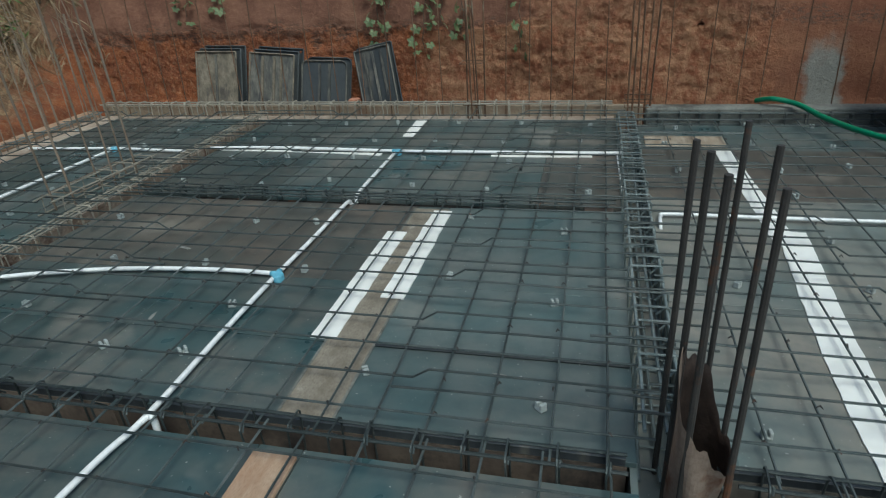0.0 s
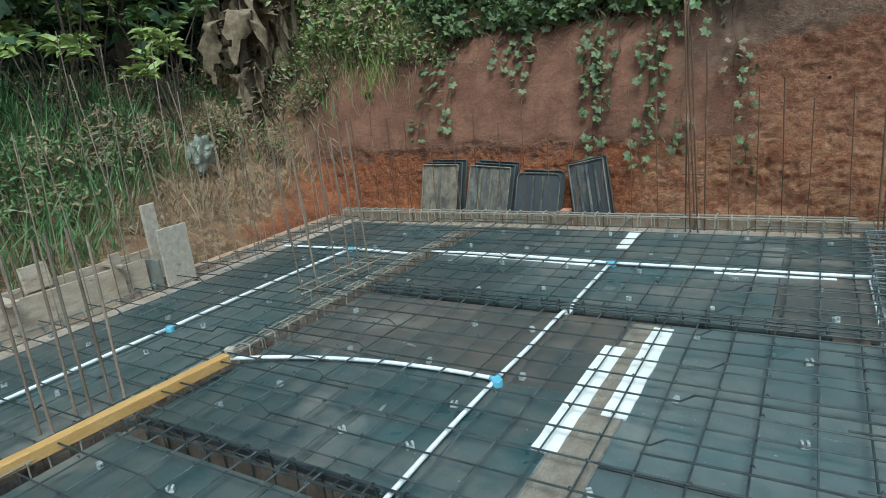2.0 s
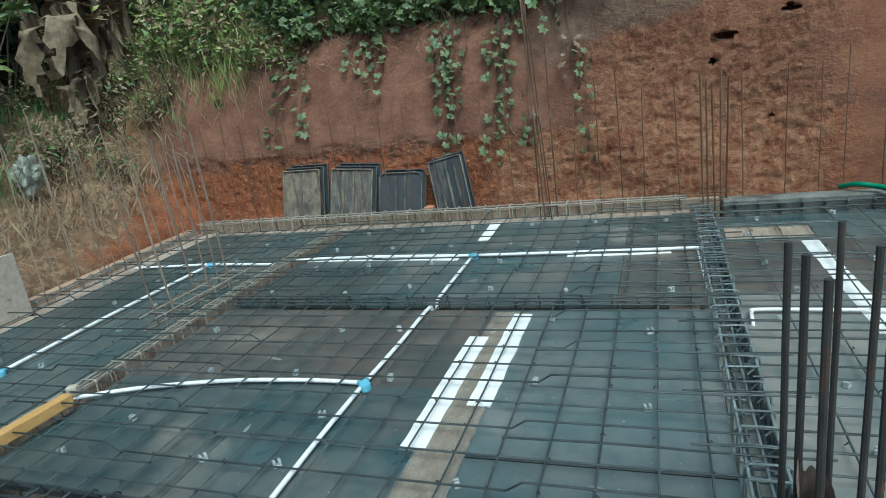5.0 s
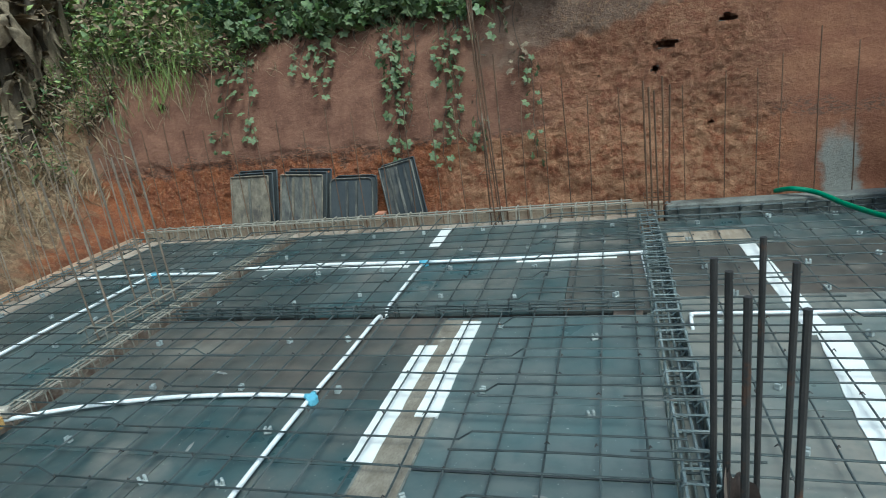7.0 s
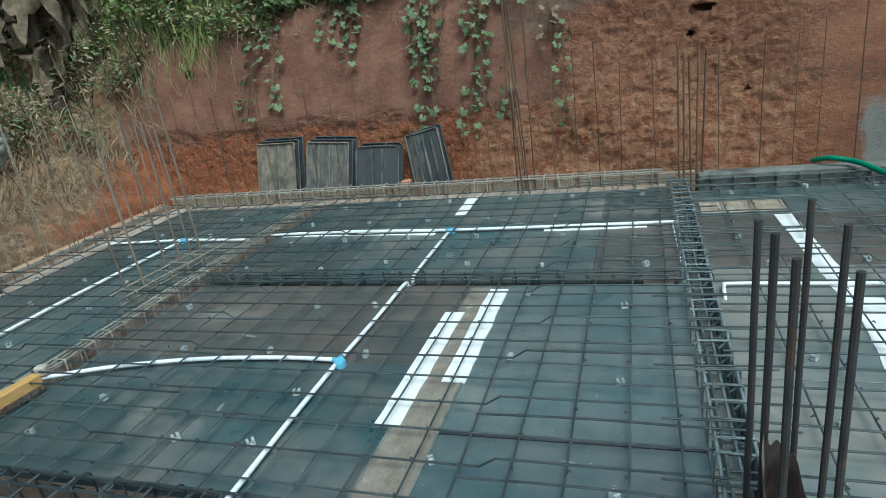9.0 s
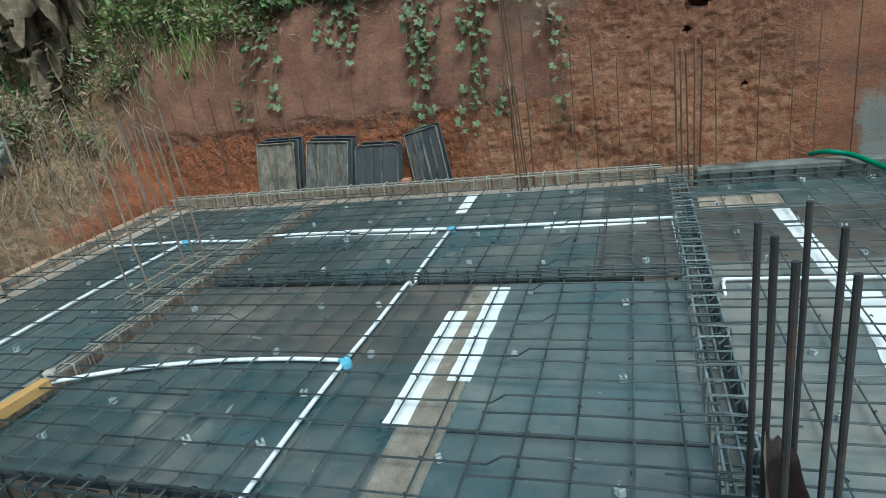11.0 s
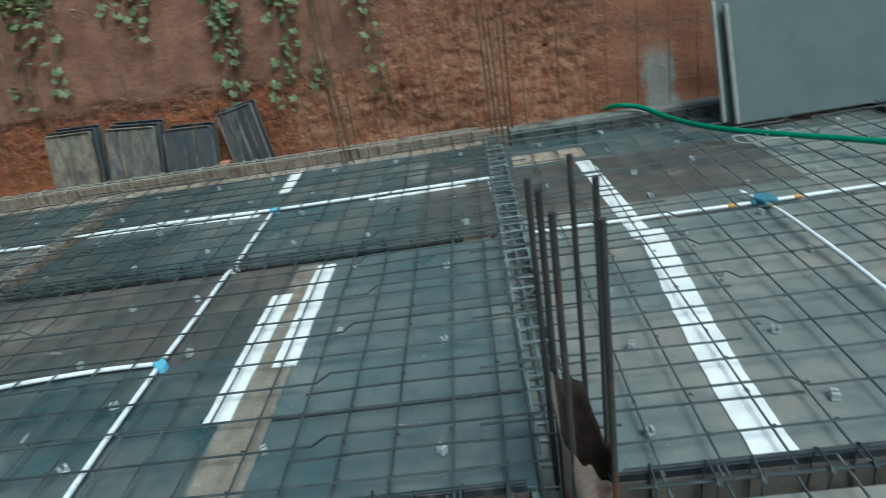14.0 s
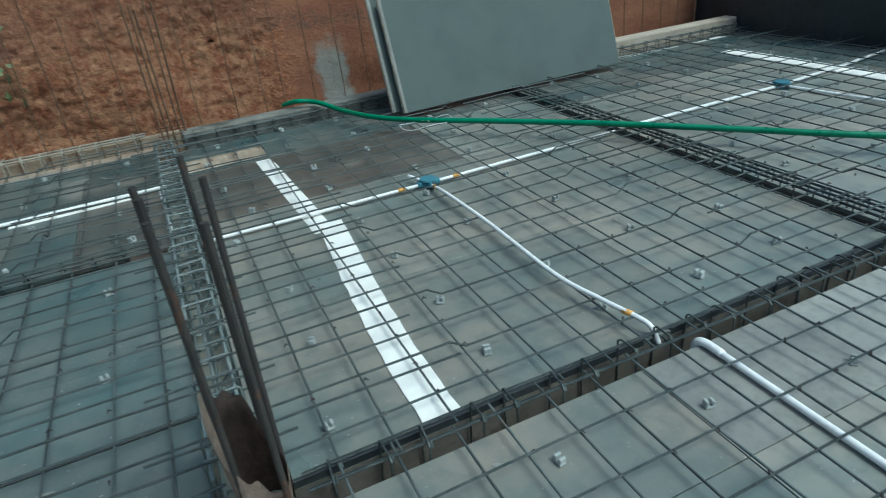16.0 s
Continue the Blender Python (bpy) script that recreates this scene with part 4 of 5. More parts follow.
P2 = math.pi / 2
junction("light blue plastic conduit tee", -0.47, 3.025, Z, (P2, -P2, math.pi), M_BLUE)
junction("light blue plastic conduit tee", -0.456, 5.07, Z, (-P2, 0, math.pi), M_BLUE)
junction("light blue plastic conduit tee", -3.03, 5.03, Z, (-P2, 0, math.pi), M_BLUE)
junction("light blue plastic conduit coupling", -3.053, 2.97, Z, (P2, -P2), M_BLUE)
junction("dark teal round junction box with a lid", 2.785, 3.985, Z, (0, math.pi, -P2, 2.0), M_TEAL, 0.021, 0.045, True)
junction("teal round junction box in the far bay", 5.975, 4.07, Z, (0, math.pi, -P2, P2), M_TEAL, 0.021, 0.05, True)

# ---- spacers under the bars ----
def spacer_mesh():
    bm = bmesh.new()
    add_box(bm, -0.021, 0.021, -0.016, 0.016, 0, 0.012, 0.003)
    add_box(bm, -0.02, -0.006, -0.015, 0.015, 0.011, 0.036, 0.003)
    add_box(bm, 0.006, 0.02, -0.015, 0.015, 0.011, 0.036, 0.003)
    me = bpy.data.meshes.new("spacer_block")
    bm.to_mesh(me)
    bm.free()
    me.materials.append(M_SPACER)
    return me


SPACER = spacer_mesh()


def spacer(x, y):
    ob = new("spacer_block", SPACER)
    ob.matrix_basis = pose(x, y, 0.001, 0, 0, R.uniform(0, 180)) @ Matrix.Scale(R.uniform(0.8, 0.95), 4)
    tagged(ob, "small pale spacer block under the bars", "spacer", "spacer blocks")


for x, y in ((-1.89, 3.65), (-0.94, 3.68), (-0.36, 3.11), (-0.56, 2.74), (-0.95, 2.35), (-0.57, 2.36), (-0.94, 3.12), (0.40, 3.14), (0.92, 3.71), (0.92, 2.95), (0.24, 2.35), (0.37, 3.87), (-1.6, 2.6), (-1.5, 3.1), (-1.75, 2.3), (0.92, 2.25), (-0.55, 3.7)):
    spacer(x, y)
for bx0, bx1, by0, by1 in ((X_W1 + 0.25, X_A0 - 0.1, Y_M1 + 0.25, Y_N - 0.1), (-3.9, X_W0 - 0.15, 1.0, 6.0), (X_A1 + 0.25, X_C0 - 0.1, Y_S1 + 0.2, 5.9), (X_C1 + 0.3, 7.4, Y_S1 + 0.3, 5.8), (-1.9, 1.1, 0.6, 1.8), (1.7, 4.2, 0.6, 1.8)):
    y = by0
    while y < by1:
        x = bx0
        while x < bx1:
            spacer(x + R.uniform(-0.08, 0.08), y + R.uniform(-0.08, 0.08))
            x += 0.56
        y += 0.52

# ---- formwork panels leaning on the bank ----
def ribbed_panel(label, x0, x1, h, mat, ribs, y0=6.5, lean=0.16, turn=0.0, sheets=2, rounded=False, rim_mat=None):
    """A stack of trough-shaped shuttering panels."""
    w = x1 - x0
    for s in range(sheets):
        t = thing("shuttering_panel", label, "formwork panel", "stacked formwork panels")
        t.matrix_world = pose(x0 + w / 2 + 0.03 * s, y0 + 0.05 * s, -0.12, -math.degrees(math.atan2(lean, h)), turn, R.uniform(-2, 2))
        hh = h + 0.12 + 0.02 * s
        bm = bmesh.new()
        add_box(bm, -w / 2 + 0.004, w / 2 - 0.004, 0.012, 0.022, 0.004, hh - 0.004)
        face = part("face", bm, mat if s == 0 else M_TRAY, t)
        rim = bmesh.new()
        c = 0.05 if rounded else 0.008
        add_tube(rim, [(-w / 2, 0, 0), (-w / 2, 0, hh - c), (-w / 2 + c * 0.3, 0, hh - c * 0.3), (-w / 2 + c, 0, hh), (w / 2 - c, 0, hh), (w / 2 - c * 0.3, 0, hh - c * 0.3), (w / 2, 0, hh - c), (w / 2, 0, 0), (-w / 2, 0, 0)], 0.010, 4)
        part("rim", rim, (rim_mat or M_TRAY) if s == 0 else M_TRAY, t, "raised rim")
        if s == 0:
            for r in ribs:
                part("rib", box_bm(-w / 2 + w * r - 0.012, -w / 2 + w * r + 0.012, -0.012, 0.011, 0.01, hh - 0.03, bevel=0.004), M_TRAY_TAN if mat is M_TRAY_GREY else M_TRAY_GREY, face)


ribbed_panel("cement-smeared grey shuttering panel leaning on the bank", -3.17, -2.69, 0.60, M_TRAY_TAN, (0.5,), sheets=3, turn=1, rim_mat=M_TRAY_TAN)
ribbed_panel("ribbed black shuttering panel with cement streaks", -2.57, -2.06, 0.57, M_TRAY_GREY, (0.3, 0.56, 0.72), turn=4, sheets=3, rim_mat=M_TRAY_TAN)
ribbed_panel("black rounded shuttering tray leaning on the bank", -1.95, -1.46, 0.49, M_TRAY, (0.4, 0.62), rounded=True, turn=2, rim_mat=M_TRAY_GREY)
ribbed_panel("tilted ribbed black shuttering panel", -1.22, -0.85, 0.61, M_TRAY, (0.27, 0.52, 0.76), turn=-11, rim_mat=M_TRAY_GREY)
brick = link_mesh("brick", box_bm(-1.40, -1.30, 6.5, 6.6, -0.12, 0.10, bevel=0.004), M_BRICK)
tagged(brick, "red fired brick standing beside the panels", "brick")

# ---- leaning sheets ----
def sheet(label, x, y, turn, w, h, lean):
    t = thing("board", label, "board", "leaning sheets")
    t.matrix_world = pose(x, y, 0.062, -lean, 0, turn)
    part("sheet", box_bm(0, w, 0, 0.035, 0, h, bevel=0.003), M_BOARD, t)
    part("edge_strip", box_bm(-0.004, -0.0005, 0.001, 0.034, 0.002, h - 0.002), M_OLDWOOD, t, "pale worn edge")
    part("edge_strip", box_bm(0.002, 0.024, -0.003, -0.0005, 0.004, h - 0.004), M_DECK_PALE, t, "pale scuffed edge")
    part("edge_strip", box_bm(w + 0.0005, w + 0.004, 0.001, 0.034, 0.002, h - 0.002), M_OLDWOOD, t, "pale worn edge")


sheet("large grey-green sheet leaning over the kerb", 3.22, 5.44, 2.8, 2.33, 0.93, 18)
sheet("second grey-green sheet behind the front one", 3.15, 5.53, 2.8, 2.33, 0.95, 17.2)

# ---- hose ----
hose = link_mesh("hose", tube_bm(smooth_line([(2.36, 6.2, 0.15), (2.46, 6.08, 0.19), (2.62, 5.98, 0.17), (2.75, 5.72, 0.13), (2.89, 5.38, 0.122), (3.12, 5.05, 0.12), (3.6, 4.56, 0.12), (4.15, 3.95, 0.125), (4.68, 3.33, 0.12), (5.2, 2.7, 0.12), (5.9, 2.1, 0.12), (6.6, 1.5, 0.12)], 8), 0.021, 10), M_HOSE, None, "", True)
tagged(hose, "green garden hose lying across the rebar", "hose")

# thin white wire, scraps and a plastic bag
wire = link_mesh("wire", tube_bm(smooth_line([(3.05 + 0.16 * math.cos(a) + 0.03 * a, 4.9 + 0.11 * math.sin(a), 0.115 + 0.01 * math.sin(3 * a)) for a in np.linspace(0, 9, 22)], 3), 0.002, 5), M_PVC)
tagged(wire, "thin pale wire curled on the bars", "wire")
for x, y, w, l, a in ((2.02, 1.62, 0.012, 0.05, 30), (1.93, 1.56, 0.01, 0.035, 100), (2.06, 1.80, 0.008, 0.03, 60), (-0.9, 2.6, 0.01, 0.04, 10), (-1.2, 3.3, 0.012, 0.06, 75), (0.75, 2.42, 0.006, 0.03, 85), (0.065, 5.27, 0.03, 0.05, 70), (0.7, 5.75, 0.012, 0.07, 90), (0.85, 5.7, 0.01, 0.04, 40), (-0.05, 5.35, 0.015, 0.08, 80), (3.05, 3.98, 0.02, 0.13, 75)):
    bm = bmesh.new()
    outer = [bm.verts.new((w * (1 + 0.5 * noise.noise(Vector((x * 9, k, 0)))) * math.cos(6.283 * k / 11), l * (1 + 0.5 * noise.noise(Vector((y * 9, k, 3)))) * math.sin(6.283 * k / 11), 0)) for k in range(11)]
    inner = [bm.verts.new((v.co.x * 0.8, v.co.y * 0.8, 0.0022)) for v in outer]
    mid = bm.verts.new((0, 0, 0.003))
    for k in range(11):
        n1 = (k + 1) % 11
        bm.faces.new((outer[k], outer[n1], inner[n1], inner[k]))
        bm.faces.new((inner[k], inner[n1], mid))
    ob = link_mesh("scrap", bm, M_DECK_PALE)
    ob.matrix_world = pose(x, y, 0.002, 0, 0, a)
    tagged(ob, "small pale splash of dried cement on the deck", "cement splash", "cement splashes")
bm = bmesh.new()
bmesh.ops.create_icosphere(bm, subdivisions=4, radius=0.19)
for v in bm.verts:
    v.co *= 0.9 + 0.5 * noise.noise(v.co * 10) + 0.3 * abs(noise.noise(v.co * 19)) + 0.12 * noise.noise(v.co * 40)
    v.co.z *= 1.05 - 0.9 * v.co.y
    v.co.x *= 0.6
ob = link_mesh("plastic_bag", bm, M_BAG)
ob.matrix_world = pose(-5.35, 5.33, ground_z(-5.35, 5.33) + 0.26, 0, 0, 20)
tagged(ob, "crumpled white plastic bag caught in dry weeds", "plastic bag")

# ---- timber on the bank side ----
beam = link_mesh("timber_beam", box_bm(-0.035, 0.03, -2.2, 0.0, 0, 0.062, bevel=0.004), M_NEWWOOD)
beam.matrix_world = pose(-2.045, 2.63, 0.055, 0, 0, -4)
tagged(beam, "yellow sawn timber lying over the bars", "timber")
blk = link_mesh("wood_block", box_bm(-0.03, 0.03, -0.025, 0.025, 0, 0.06, bevel=0.008), M_OLDWOOD)
blk.matrix_world = pose(-2.10, 2.70, 0.06, 0, 0, 20)
tagged(blk, "small grey wooden block at the end of the timber", "wood block")

form = thing("edge_form", "weathered shuttering board propped along the bank-side edge", "formwork")
part("board", box_bm(-4.16, -4.135, 0.8, 3.56, -0.02, 0.30, bevel=0.003), M_FORMWOOD, form)
part("board", box_bm(-4.32, -4.295, 0.8, 3.9, 0.0, 0.34, bevel=0.003), M_FORMWOOD, form)
part("stake", box_bm(-4.132, -4.10, 3.24, 3.33, -0.09, 0.43, bevel=0.004), M_FORMWOOD, form)
part("spreader", box_bm(-4.36, -4.02, 3.27, 3.31, 0.305, 0.33, bevel=0.003, m=pose(0, 0, 0)), M_FORMWOOD, form)
part("spreader", box_bm(-4.36, -3.98, 2.38, 2.46, 0.30, 0.33, bevel=0.003), M_FORMWOOD, form)
colform = thing("column_form", "pale board box form at the bank-side edge", "formwork")
part("front_board", box_bm(-4.02, -3.995, 3.64, 3.94, 0.0, 0.54, bevel=0.004, m=pose(0, 0, 0, 0, 0, 0)), M_OLDWOOD, colform, "pale front board")
part("side_board", box_bm(-4.25, -4.022, 3.60, 3.625, 0.0, 0.28, bevel=0.003), M_CONCRETE, colform, "grey side board")
part("side_board", box_bm(-4.25, -4.022, 3.93, 3.955, 0.0, 0.42, bevel=0.003), M_FORMWOOD, colform)
part("post", box_bm(-4.27, -4.23, 3.70, 3.83, 0.0, 0.74, bevel=0.004), M_OLDWOOD, colform, "tall pale post")
slab = link_mesh("loose_board", box_bm(-0.015, 0.015, -0.11, 0.11, 0, 0.20, bevel=0.003), M_FORMWOOD)
slab.matrix_world = pose(-4.24, 2.72, 0.3, 0, -6, 8)
tagged(slab, "loose square board standing on the edge form", "board")
for k, (y0, y1) in enumerate(((0.8, 2.3), (2.32, 3.9), (3.95, 5.2), (5.22, 6.25))):
    ob = link_mesh("edge_board", box_bm(-4.33, -4.20, y0, y1, -0.12, 0.045 + 0.008 * (k % 2), bevel=0.004), M_ORANGEWOOD)
    tagged(ob, "earth-stained orange board along the bank-side edge", "board", "edge boards")
    ob = link_mesh("sole_board", box_bm(-4.19, -3.885, y0, y1, -0.05, -0.006, bevel=0.003), M_SOLE)
    tagged(ob, "pale mud-caked sole board beside the deck", "board", "sole boards")

# ---- cement paper at the column ----
def paper(a0, a1, lift, drop):
    """A standing sheet of torn paper, curled round the column bars from one angle to another."""
    bm = bmesh.new()
    rows, n = [], 26
    for k in range(n):
        a = a0 + (a1 - a0) * k / (n - 1)
        top = lift - 0.15 * math.cos(a - 5.8) - drop * max(0, -math.sin(a + 0.35)) + 0.02 * math.sin(a * 4.3) + 0.012 * math.sin(a * 11)
        row = []
        for j in range(7):
            t = j / 6
            r = 0.052 + 0.010 * t + 0.007 * math.sin(3 * a + 3 * t)
            row.append(bm.verts.new((1.385 + 1.3 * r * math.cos(a), 1.985 + 1.75 * r * math.sin(a), -0.08 + (top + 0.08) * t)))
        rows.append(row)
    for a, b in zip(rows, rows[1:]):
        for j in range(6):
            bm.faces.new((a[j], b[j], b[j + 1], a[j + 1]))
    bmesh.ops.solidify(bm, geom=bm.faces[:], thickness=0.003)
    return bm


sack = thing("paper_sack", "torn brown cement sack stuffed between the column bars", "paper sack")
part("front_sheet", paper(2.9, 5.95, 0.335, 0.07), M_PAPER, sack, "pale brown torn front sheet")
# back sheet carries the hollow's shade as a dark colour
part("back_sheet", paper(6.0, 9.1, 0.29, 0.0), M_PAPER_SHADED, sack, "inner sheet coloured dark as the shaded hollow", True)

# ---- dark wall at the far side ----
wall = link_mesh("wall_east", box_bm(7.62, 7.78, -3, 6.9, -0.7, 0.85, bevel=0.01), M_SHEET_DARK)
tagged(wall, "dark sheeted wall closing the far side", "wall", "", "structure")

# ---- plants ----
def leaf_cloud(name, places, mat, parent, size, shape="blade", smooth=False):
    """Many small leaves in one mesh: places are (position, direction, scale)."""
    verts, faces = [], []
    for p, d, s in places:
        p, d = Vector(p), Vector(d).normalized()
        side = d.cross(Vector((R.uniform(-1, 1), R.uniform(-1, 1), R.uniform(0.2, 1)))).normalized()
        nrm = side.cross(d)
        L, W = size[0] * s, size[1] * s
        i = len(verts)
        if shape == "blade":
            verts += [p - side * W * 0.2, p + side * W * 0.2, p + d * L * 0.45 + side * W * 0.5 + nrm * L * 0.05, p + d * L * 0.45 - side * W * 0.5 + nrm * L * 0.05, p + d * L - nrm * L * 0.12]
            faces += [(i, i + 1, i + 2, i + 3), (i + 3, i + 2, i + 4)]
        elif shape == "lobed":
            verts.append(p + d * L * 0.45 + nrm * L * 0.06)
            for k in range(11):
                a = math.pi * (0.12 + 1.76 * k / 10)
                r = L * 0.55 * (1.0 if k % 2 == 1 else 0.68)
                verts.append(p + d * (L * 0.45 - r * math.cos(a)) + side * r * 1.05 * math.sin(a) - nrm * L * 0.08 * (k % 2))
            faces += [(i, i + k, i + k + 1) for k in range(1, 11)]
        else:
            verts += [p, p + d * L * 0.25 + side * W * 0.62, p + d * L * 0.62 + side * W * 0.5 + nrm * L * 0.08, p + d * L - nrm * L * 0.1, p + d * L * 0.62 - side * W * 0.5 + nrm * L * 0.08, p + d * L * 0.25 - side * W * 0.62, p + d * L * 0.5 + nrm * L * 0.02]
            faces += [(i, i + 1, i + 6), (i + 1, i + 2, i + 6), (i + 2, i + 3, i + 6), (i + 3, i + 4, i + 6), (i + 4, i + 5, i + 6), (i + 5, i, i + 6)]
    ob = mesh_from(name, verts, faces, mat, parent, smooth)
    return ob


def rnd(s=1.0):
    return Vector((R.gauss(0, s), R.gauss(0, s), R.gauss(0, s)))


# hanging vines on the bank face
def vine(x, z_top, z_bot, dens=30, leaf=0.075, mat=None, spread=0.065):
    v = thing("vine", "green creeper hanging down the red earth", "vine", "hanging vines")
    pts, z, xx = [], z_top, x
    while z > z_bot:
        pts.append((xx, wall_y(xx, z) - 0.04, z))
        xx += R.uniform(-0.03, 0.03)
        z -= 0.09
    if len(pts) < 3:
        return
    part("stem", tube_bm(pts, 0.004, 5), M_BARK, v)
    places = []
    rows = int(dens * (z_top - z_bot) * 0.62)
    for i in range(rows):
        t = (i + R.random()) / rows
        q = Vector(pts[min(int(t * len(pts)), len(pts) - 1)])
        for side in (-1, 1):
            if R.random() < 0.14:
                continue
            off = side * R.uniform(0.35, 1.0) * spread
            p = q + Vector((off, -R.uniform(0.01, 0.05), R.uniform(-0.04, 0.03)))
            places.append((p, (off * 7, -0.5, R.uniform(-0.9, 0.0)), R.uniform(0.55, 1.2)))
    o = leaf_cloud("foliage", places, mat or M_LEAF_VINE, v, (leaf, leaf), "lobed")


for x, zt, zb, dn in ((-3.12, 2.0, 0.86, 22), (-2.9, 1.85, 0.99, 20), (-2.21, 2.0, 1.56, 24), (-1.93, 2.0, 1.34, 24), (-2.0, 2.0, 1.6, 22), (-1.24, 2.1, 0.62, 26), (-1.08, 2.1, 0.95, 24), (-1.16, 2.1, 1.3, 30), (-0.64, 1.98, 0.47, 26), (-0.5, 1.85, 0.68, 22), (-0.34, 2.05, 1.75, 24), (-0.25, 0.95, 0.6, 20), (0.02, 2.1, 1.72, 22)):
    vine(x, zt, zb, dn, 0.098, None, 0.075)
vine(-0.96, 2.1, 0.85, 16, 0.05, M_BARK, 0.05)
vine(-0.2, 1.75, 0.8, 16, 0.05, M_BARK, 0.05)
vine(0.2, 2.1, 1.25, 18, 0.085, M_DRYLEAF)
vine(0.3, 1.5, 0.46, 16, 0.085, M_LEAF_VINE, 0.06)

# leafy fringe along the rim, in clumps
def bush(label, x, y, z, w, h, n, mats, size, shape="round", stems=6, group="bushes on the bank", name="bush"):
    b = thing(name, label, "bush", group)
    bm = bmesh.new()
    tips = []
    for i in range(stems):
        a = R.uniform(0, 6.28)
        tip = Vector((x + R.gauss(0, w * 0.35), y + R.gauss(0, w * 0.35), z + h * R.uniform(0.5, 1)))
        base = Vector((x + R.gauss(0, w * 0.12), y + R.gauss(0, w * 0.12), z - 0.08))
        mid = (base + tip) / 2 + Vector((R.gauss(0, 0.05), R.gauss(0, 0.05), 0.05))
        add_tube(bm, [base, mid, tip], [0.01, 0.007, 0.003], 5)
        tips += [mid, tip, (mid + tip) / 2]
    part("stem", bm, M_BARK, b)
    for k, mt in enumerate(mats):
        places = []
        for i in range(n // len(mats)):
            p = R.choice(tips) + Vector((R.gauss(0, w * 0.2), R.gauss(0, w * 0.2), R.gauss(0, h * 0.16)))
            places.append((p, (R.gauss(0, 1), R.gauss(-0.4, 1), R.gauss(0.1, 0.7)), R.uniform(0.6, 1.3)))
        leaf_cloud("foliage", places, mt, b, size, shape)
    return b


x = -4.3
while x < 0.5:
    far = smooth01((x + 3.3) / 0.8)
    zr = 1.70 + 0.24 * far + 0.07 * math.sin(4.3 * x)
    y = wall_y(x, zr) + 0.06
    if far < 0.5:
        bush("yellow-green weeds on the corner of the bank", x, y, zr, 0.34, 0.42, 300, (M_LEAF_PALE, M_LEAF, M_DRY), (0.075, 0.024), "blade", 9)
    else:
        bush("leafy green creeper spilling over the rim of the bank", x, y, zr + 0.05, 0.32, 0.28, int(R.uniform(110, 220)), (M_LEAF_VINE, M_LEAF, M_LEAF_VINE), (0.105, 0.10), "lobed")
    x += 0.3
for i in range(60):
    x = R.uniform(-6.5, 0.9)
    y = R.uniform(7.35, 9.2)
    bush("green shrub on top of the bank", x, y, ground_z(x, y), 0.6, 0.55, 380, (M_LEAF_PALE, M_LEAF, M_DRY) if x < -3.3 and y < 8.3 else (M_LEAF, M_LEAF_VINE, M_LEAF_DARK), (0.10, 0.05), "blade")

# tall grass and dry stalks on the west bank: uncountable
def tufts(name, label, n, area, size, mat, lean=0.35, keep=None):
    places = []
    tries = 0
    while len(places) < n and tries < n * 6:
        tries += 1
        x, y = R.uniform(area[0], area[1]), R.uniform(area[2], area[3])
        if keep and not keep(x, y):
            continue
        z = ground_z(x, y)
        for k in range(3):
            places.append(((x + R.gauss(0, 0.02), y + R.gauss(0, 0.02), z - 0.02), (R.gauss(0, lean), R.gauss(0, lean), 1), R.uniform(0.5, 1.25)))
    ob = leaf_cloud(name, places, mat, None, size, "blade")
    return tagged(ob, label, "grass", "", "stuff")


tufts("grass", "tall green grass on the bank", 7500, (-8.5, -4.55, 1.0, 5.2), (0.55, 0.012), M_GRASS, 0.45, lambda x, y: ground_z(x, y) > 0.16 + 0.3 * max(0, y - 3.2) + 0.2 * noise.noise(Vector((x, y, 3))))
tufts("grass", "mixed green grass below the rim", 3600, (-7.5, -4.4, 5.0, 9.0), (0.32, 0.010), M_GRASS, 0.5, lambda x, y: ground_z(x, y) > 1.15 + 0.25 * noise.noise(Vector((x * 2, y * 2, 9))))
tufts("dry_grass", "dry brown stalks and dead grass on the bank", 5200, (-7.0, -4.4, 1.2, 8.0), (0.30, 0.012), M_DRY, 0.7, lambda x, y: 0.34 < ground_z(x, y) + 0.2 * noise.noise(Vector((x * 1.5, y * 1.5, 5))) < 1.5)
tufts("dry_grass", "dead roots and straw along the rim", 1800, (-4.6, 0.8, 7.0, 7.6), (0.18, 0.006), M_DRY, 1.1, lambda x, y: ground_z(x, y) > 1.6)

for i in range(64):
    x, y = R.uniform(-7.4, -4.75), R.uniform(2.2, 8.6)
    z = ground_z(x, y)
    if z > 0.6:
        bush("dry brown undergrowth on the bank", x, y, z, 0.55, 0.5, 240, (M_DRY, M_DRYLEAF, M_LEAF) if y > 3.7 else (M_GRASS, M_LEAF, M_DRY), (0.09, 0.022), "blade", 9)

tufts("weeds", "pale green weeds and seed stalks on the corner of the bank", 900, (-5.7, -3.5, 6.85, 7.9), (0.42, 0.013), M_LEAF_PALE, 0.3, lambda x, y: ground_z(x, y) > 1.25 + 0.2 * noise.noise(Vector((x * 2, y * 2, 1))))
tufts("dry_grass", "dry seed stalks on the corner of the bank", 500, (-5.7, -3.4, 6.85, 7.9), (0.48, 0.008), M_DRY, 0.3, lambda x, y: ground_z(x, y) > 1.1)
